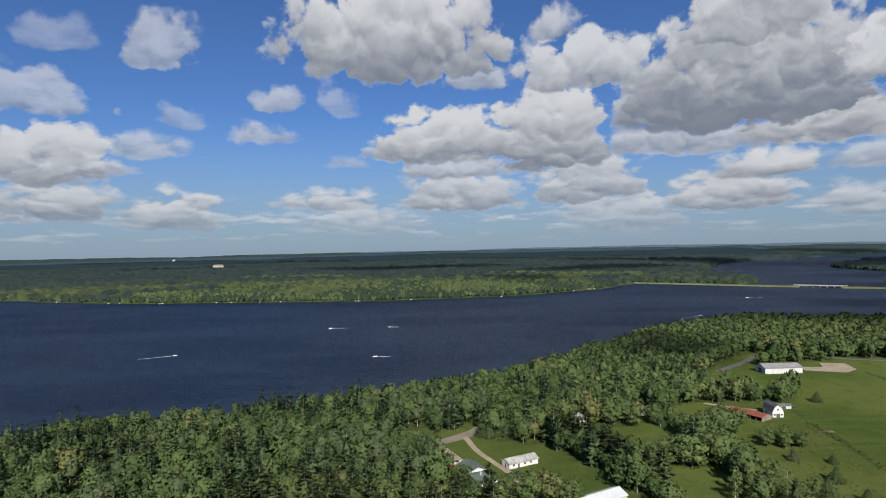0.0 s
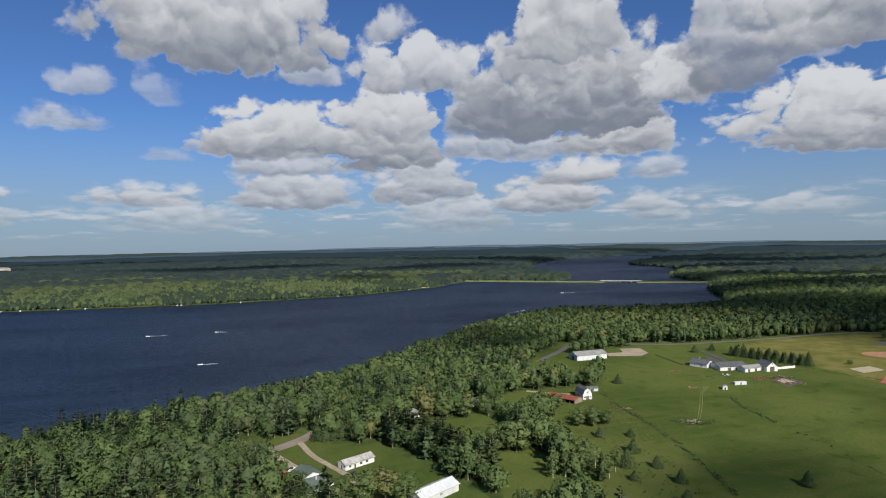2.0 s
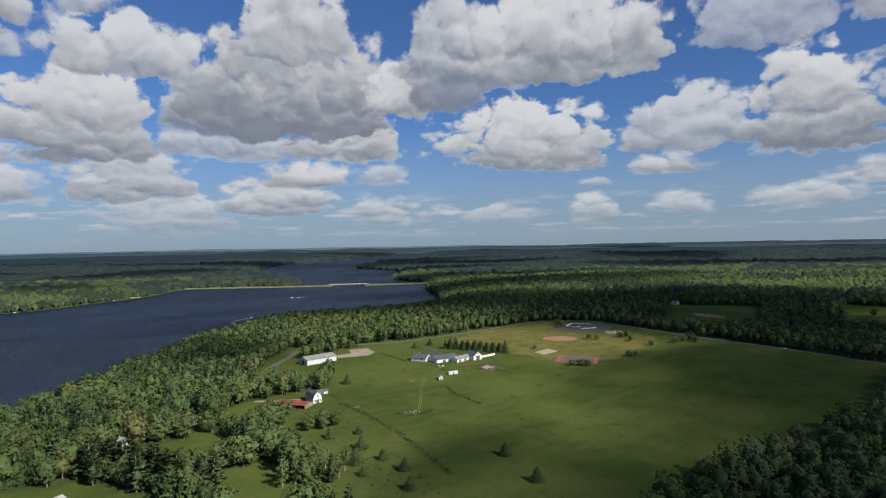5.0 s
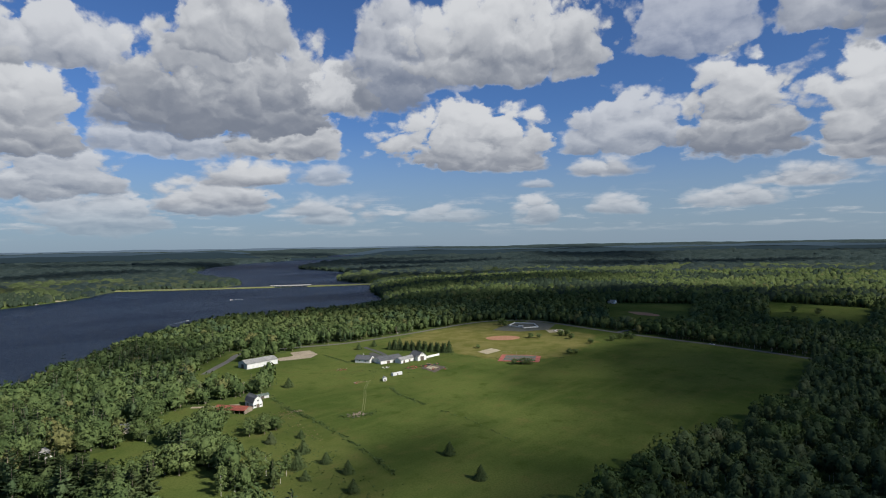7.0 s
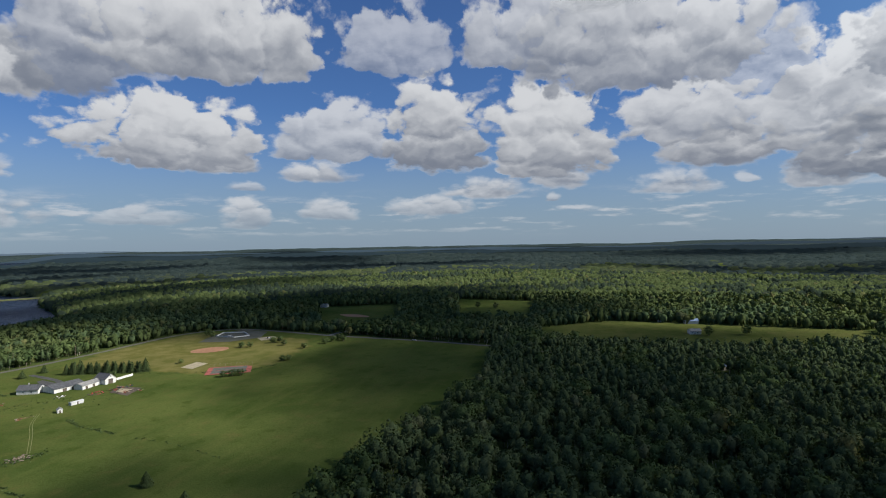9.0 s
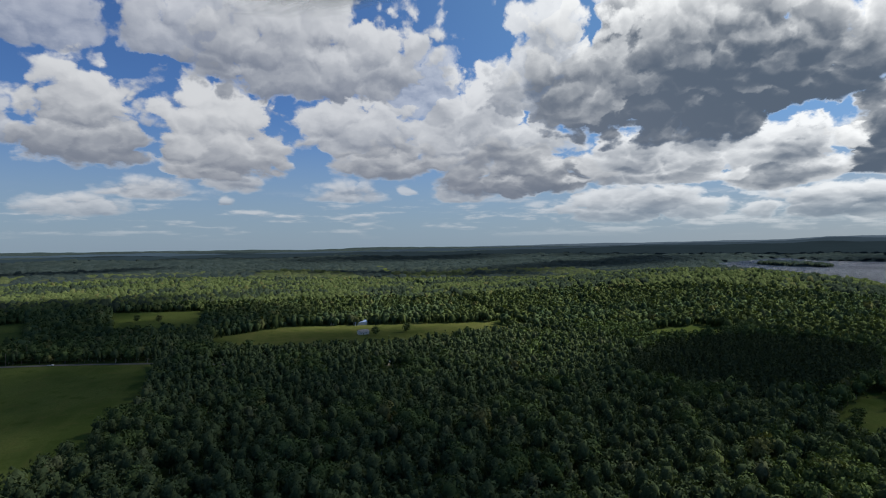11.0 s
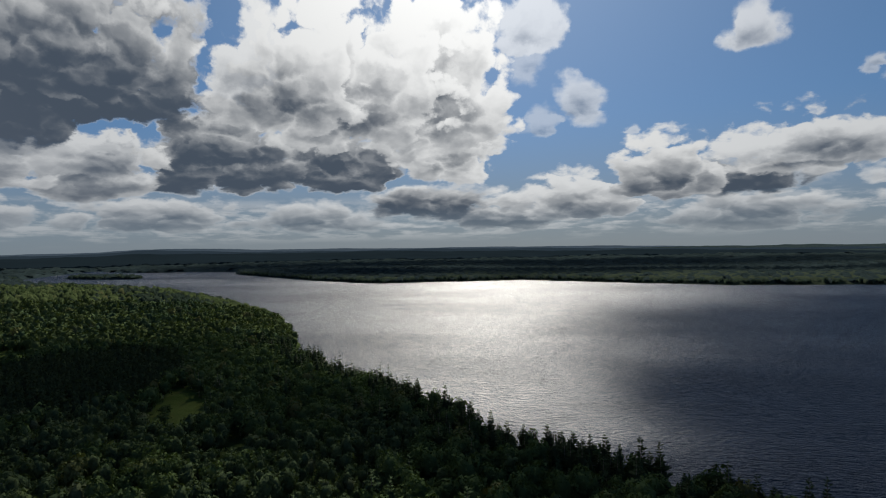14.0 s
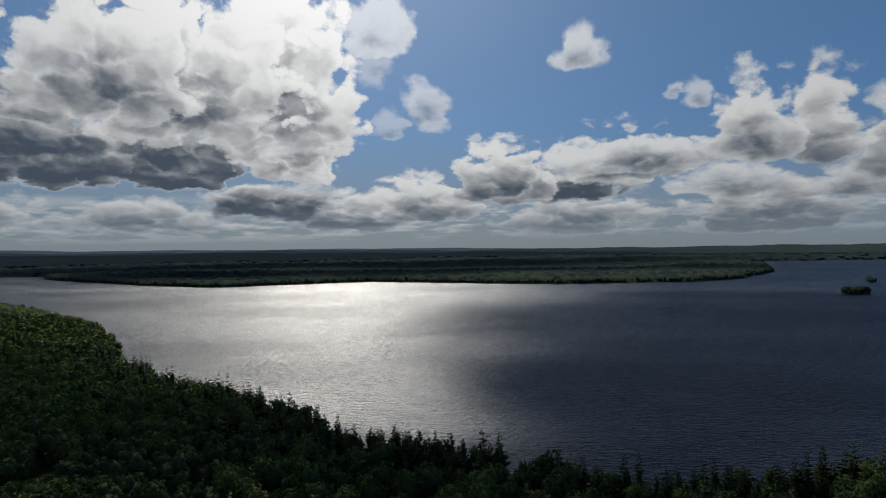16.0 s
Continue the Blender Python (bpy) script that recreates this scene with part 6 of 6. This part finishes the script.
for px, py in ((-3, 352), (212, 395), (380, 540), (470, 512), (560, 507), (640, 380), (622, 240)):
    utility_pole(px, py)


def vehicle(name, x, y, turn, paint, label, category, length=4.8):
    top = new(name)
    top.matrix_basis = pose(x, y, height_at(x, y) + 0.12, 0, 0, turn)
    w = 1.85
    bm = bmesh.new()
    prism(bm, [(-w / 2, 0.35), (w / 2, 0.35), (w / 2, 0.85), (w / 2 - 0.08, 1.0), (-w / 2 + 0.08, 1.0), (-w / 2, 0.85)], -length / 2, length / 2)
    piece("body", bm, paint, top)
    bm = bmesh.new()
    quad_box(bm, 0, 0.1, 1.32, w - 0.15, length * 0.42, 0.7, 0, 0.78)
    piece("cab", bm, GLASS, top)
    for sx in (-1, 1):
        for sy in (-1, 1):
            bm = bmesh.new()
            tube(bm, (sx * w * 0.5 - sx * 0.22, sy * length * 0.31, 0.34), (sx * w * 0.5, sy * length * 0.31, 0.34), 0.34, sides=12)
            piece("wheel", bm, RUBBER, top)
    return tagged(top, label, category)


vehicle("pickup_truck", 1, 293, -30, RED_PAINT, "red pickup truck beside the green-roofed house", "truck", 5.4)
vehicle("parked_car", 5, 297, -25, WHITE, "white parked car on the gravel drive", "car")
vehicle("parked_car", 34, 281, 20, RUBBER, "dark parked car beside the long house", "car")
vehicle("parked_car", 352, 404, 80, WHITE, "white parked car by the farmhouse", "car")
vehicle("parked_car", 604, 428, 30, WHITE, "white parked car by the ball ground", "car")
vehicle("parked_car", 596, 372, 60, GLASS, "dark parked car by the ball ground", "car")
vehicle("parked_car", 609, 200, -8, WHITE, "white car on the country road", "car")


def heap(name, x, y, n, spread, size, mats, label, seed, category="rubble"):
    """A heap of broken timber and slabs."""
    rng = random.Random(seed)
    top = new(name)
    z = height_at(x, y)
    top.matrix_basis = pose(x, y, z)
    for i in range(n):
        bm = bmesh.new()
        l = size * rng.uniform(0.5, 1.6)
        quad_box(bm, 0, 0, 0, l, size * rng.uniform(0.2, 0.6), size * rng.uniform(0.12, 0.4), 0, 0.85)
        ob = piece("slab", bm, rng.choice(mats), top)
        r = spread * rng.random() ** 0.7
        a = rng.uniform(0, 6.28)
        ob.matrix_basis = pose(r * math.cos(a), r * math.sin(a) * 0.7, 0.15 + size * 0.5 * (1 - r / spread) * rng.random(), rng.uniform(-20, 20), rng.uniform(-25, 25), rng.uniform(0, 180))
    return tagged(top, label, category)


heap("rubble_heap", 236, 296, 40, 7, 1.6, [WOOD, WOOD, BROWN_WEEDS, DARK_DOOR], "heap of broken timber and stones in the field", 4)
heap("brush_heap", 293, 362, 16, 6, 1.3, [WOOD, BROWN_WEEDS, RUST], "low heap of old boards and weeds", 5)
heap("brush_heap", 312, 411, 16, 7, 1.3, [WOOD, RUST, BROWN_WEEDS], "low heap of rusty scrap by the farmhouse", 6)
heap("scrap_row", 355, 368, 16, 7, 1.9, [RUST, RED_PAINT, DARK_DOOR], "red rusty farm machines beside the stable", 7, "farm machinery")
heap("scrap_row", 372, 362, 18, 9, 2.0, [WOOD, RUST, GLASS], "brown timber and scrap beside the stable", 9, "farm machinery")
heap("scrap_row", 366, 346, 18, 10, 1.4, [RUST, WOOD, DARK_DOOR], "rusty fence panels on the grass", 10, "farm machinery")
heap("scrap_row", 340, 386, 10, 5, 1.5, [WHITE, CONCRETE, GLASS], "pale farm clutter beside the low building", 11, "farm machinery")
heap("brush_heap", 215, 332, 12, 6, 1.2, [BROWN_WEEDS, WOOD], "brown weedy heap in the meadow", 12)

# ================= trees standing singly =================
for tx, ty, ts in ((249, 394, 0.85), (172, 291, 0.7), (188, 286, 0.55), (175, 264, 0.80), (161, 248, 0.85), (174, 243, 0.65),
                   (173, 224, 0.70), (155, 233, 0.55), (222, 203, 0.75), (208, 171, 0.75), (383, 474, 0.75), (404, 475, 0.75), 
                   (161, 205, 0.6), (186, 315, 0.6)):
    put_tree("spruce", tx, ty, ts * 0.95, 1.75)
for i in range(20):     # the spruce hedge behind the farm
    put_tree("spruce", 402 + i * 1.15 + (i % 2) * 1.6, 448 - i * 3.2, 0.92 + 0.06 * (i % 4), 1.3)
for tx, ty, ts in ((27, 257, 0.85), (34, 250, 1.1), (43, 249, 1.15), (51, 245, 0.9), (109, 290, 1.12), (119, 285, 1.2), (99, 287, 0.95), (133, 289, 1.1), (142, 300, 0.8), (42, 331, 0.9), (99, 356, 0.9), (112, 351, 0.95), (126, 356, 0.9), (118, 366, 0.9), (174, 318, 0.68), (181, 316, 0.66), (186, 320, 0.6), (170, 311, 0.66), (178, 308, 0.7), (186, 309, 0.62), (160, 352, 0.85), (170, 360, 0.8), (176, 352, 0.7),
                   (30, 344, 0.9), (150, 300, 0.7), (70, 336, 0.8), (146, 264, 0.8), (138, 248, 0.8), (640, 300, 0.7), (560, 330, 0.5), (548, 300, 0.45),
                   (900, 190, 0.8), (890, 160, 0.8), (700, -150, 0.9), (690, -110, 0.8), (262, -322, 0.6), (276, -340, 0.5), (402, 400, 0.4), (330, 540, 0.8), (420, 305, 0.42), (424, 299, 0.45), (428, 294, 0.42), (487, 289, 0.42), (491, 285, 0.4), (540, 369, 0.45),
                   (545, 362, 0.4), (571, 350, 0.5), (576, 345, 0.55), (577, 290, 0.5), (590, 288, 0.5), (603, 286, 0.55), (596, 278, 0.45), (460, 379, 0.3),
                   (588, 440, 0.7), (600, 455, 0.7)):
    put_tree("broadleaf", tx, ty, ts, 1.55 if ts < 0.6 else 1.2)
for k in range(13):
    put_tree("pine", 58 + k * 2.6 + (k % 3) * 2, 334 - k * 6.2, 0.90 + 0.05 * (k % 5), 1.3)
for k in range(12):
    put_tree("pine", 65 + k * 2.7 + (k % 2) * 2, 334 - k * 6.4, 0.95 + 0.06 * (k % 4), 1.25)
for k in range(5):
    put_tree("spruce", 21 + k * 4.4, 339 - (k % 2) * 2, 1.15 + 0.08 * (k % 3), 1.35)
for tx, ty in ((26, 350), (33, 348), (20, 356), (140, 236), (133, 270), (130, 256)):
    put_tree("pine", tx, ty, 0.78)
for tx, ty in ((146, 252), (152, 244), (145, 238), (121, 247), (127, 246), (133, 247), (131, 254), (125, 253)):
    put_tree("aspen", tx, ty, 0.9)


def weeds(name, label, line, half, n, seed, mats, size=0.7):
    """A rough strip of tufts along a ditch or fence line."""
    rng = np.random.RandomState(seed)
    seg = rng.randint(0, len(line) - 1, n)
    u = rng.uniform(0, 1, n)
    p = np.array(line, float)
    x = p[seg, 0] + (p[seg + 1, 0] - p[seg, 0]) * u + rng.normal(0, half, n)
    y = p[seg, 1] + (p[seg + 1, 1] - p[seg, 1]) * u + rng.normal(0, half, n)
    z = land_height(x, y, from_shore(x, y))
    c = np.repeat(np.stack([x, y, z + size * 0.3], 1), 7, 0) + rng.normal(0, size * 0.5, (n * 7, 3)) * (1, 1, 0.4)
    nrm = ball_points(rng, n * 7)
    nrm[:, 2] = np.abs(nrm[:, 2]) + 0.5
    v, f, nn = cards(rng, c, nrm, np.full(n * 7, size * 0.55))
    me = raw_mesh(name, v, f, mats, None, np.repeat(rng.uniform(0, 0.85, n), 7), smooth=True, normals=nn)
    return tagged(new(name, me), label, "weeds", kind="stuff")


weeds("ditch_weeds", "dark rank weeds along a field ditch", [(228, 392), (215, 344), (213, 315), (204, 267), (194, 229), (186, 205)], 1.2, 420, 21, [LEAF])
weeds("ditch_weeds", "broken line of weeds across the field", [(296, 330), (286, 308), (280, 278)], 0.9, 120, 22, [LEAF])
weeds("ditch_weeds", "thin line of weeds across the field", [(277, 261), (273, 231), (259, 189)], 0.8, 60, 23, [LEAF], 0.5)
weeds("ditch_weeds", "line of weeds behind the farmhouse", [(342, 478), (335, 431)], 0.9, 110, 24, [LEAF])
weeds("field_weeds", "dark weeds round the timber heap", [(226, 300), (236, 292), (246, 290)], 2.5, 70, 28, [LEAF], 0.8)
weeds("brown_weed_patch", "brown seeded weeds in the rough meadow", [(215, 330), (205, 335), (190, 262)], 3.5, 120, 29, [BROWN_WEEDS], 0.5)
weeds("meadow_scrub", "scattered scrub over the rough meadow", [(186, 372), (180, 300), (165, 250), (160, 190)], 13, 260, 25, [LEAF], 0.7)
weeds("fence_weeds", "dark fence line between paddock and ball field", [(404, 432), (424, 360), (440, 300), (470, 286)], 0.8, 160, 27, [LEAF], 0.6)
weeds("yard_scrub", "low scrub round the farm clutter", [(300, 400), (330, 380), (372, 356), (300, 362)], 7, 200, 26, [LEAF], 0.6)
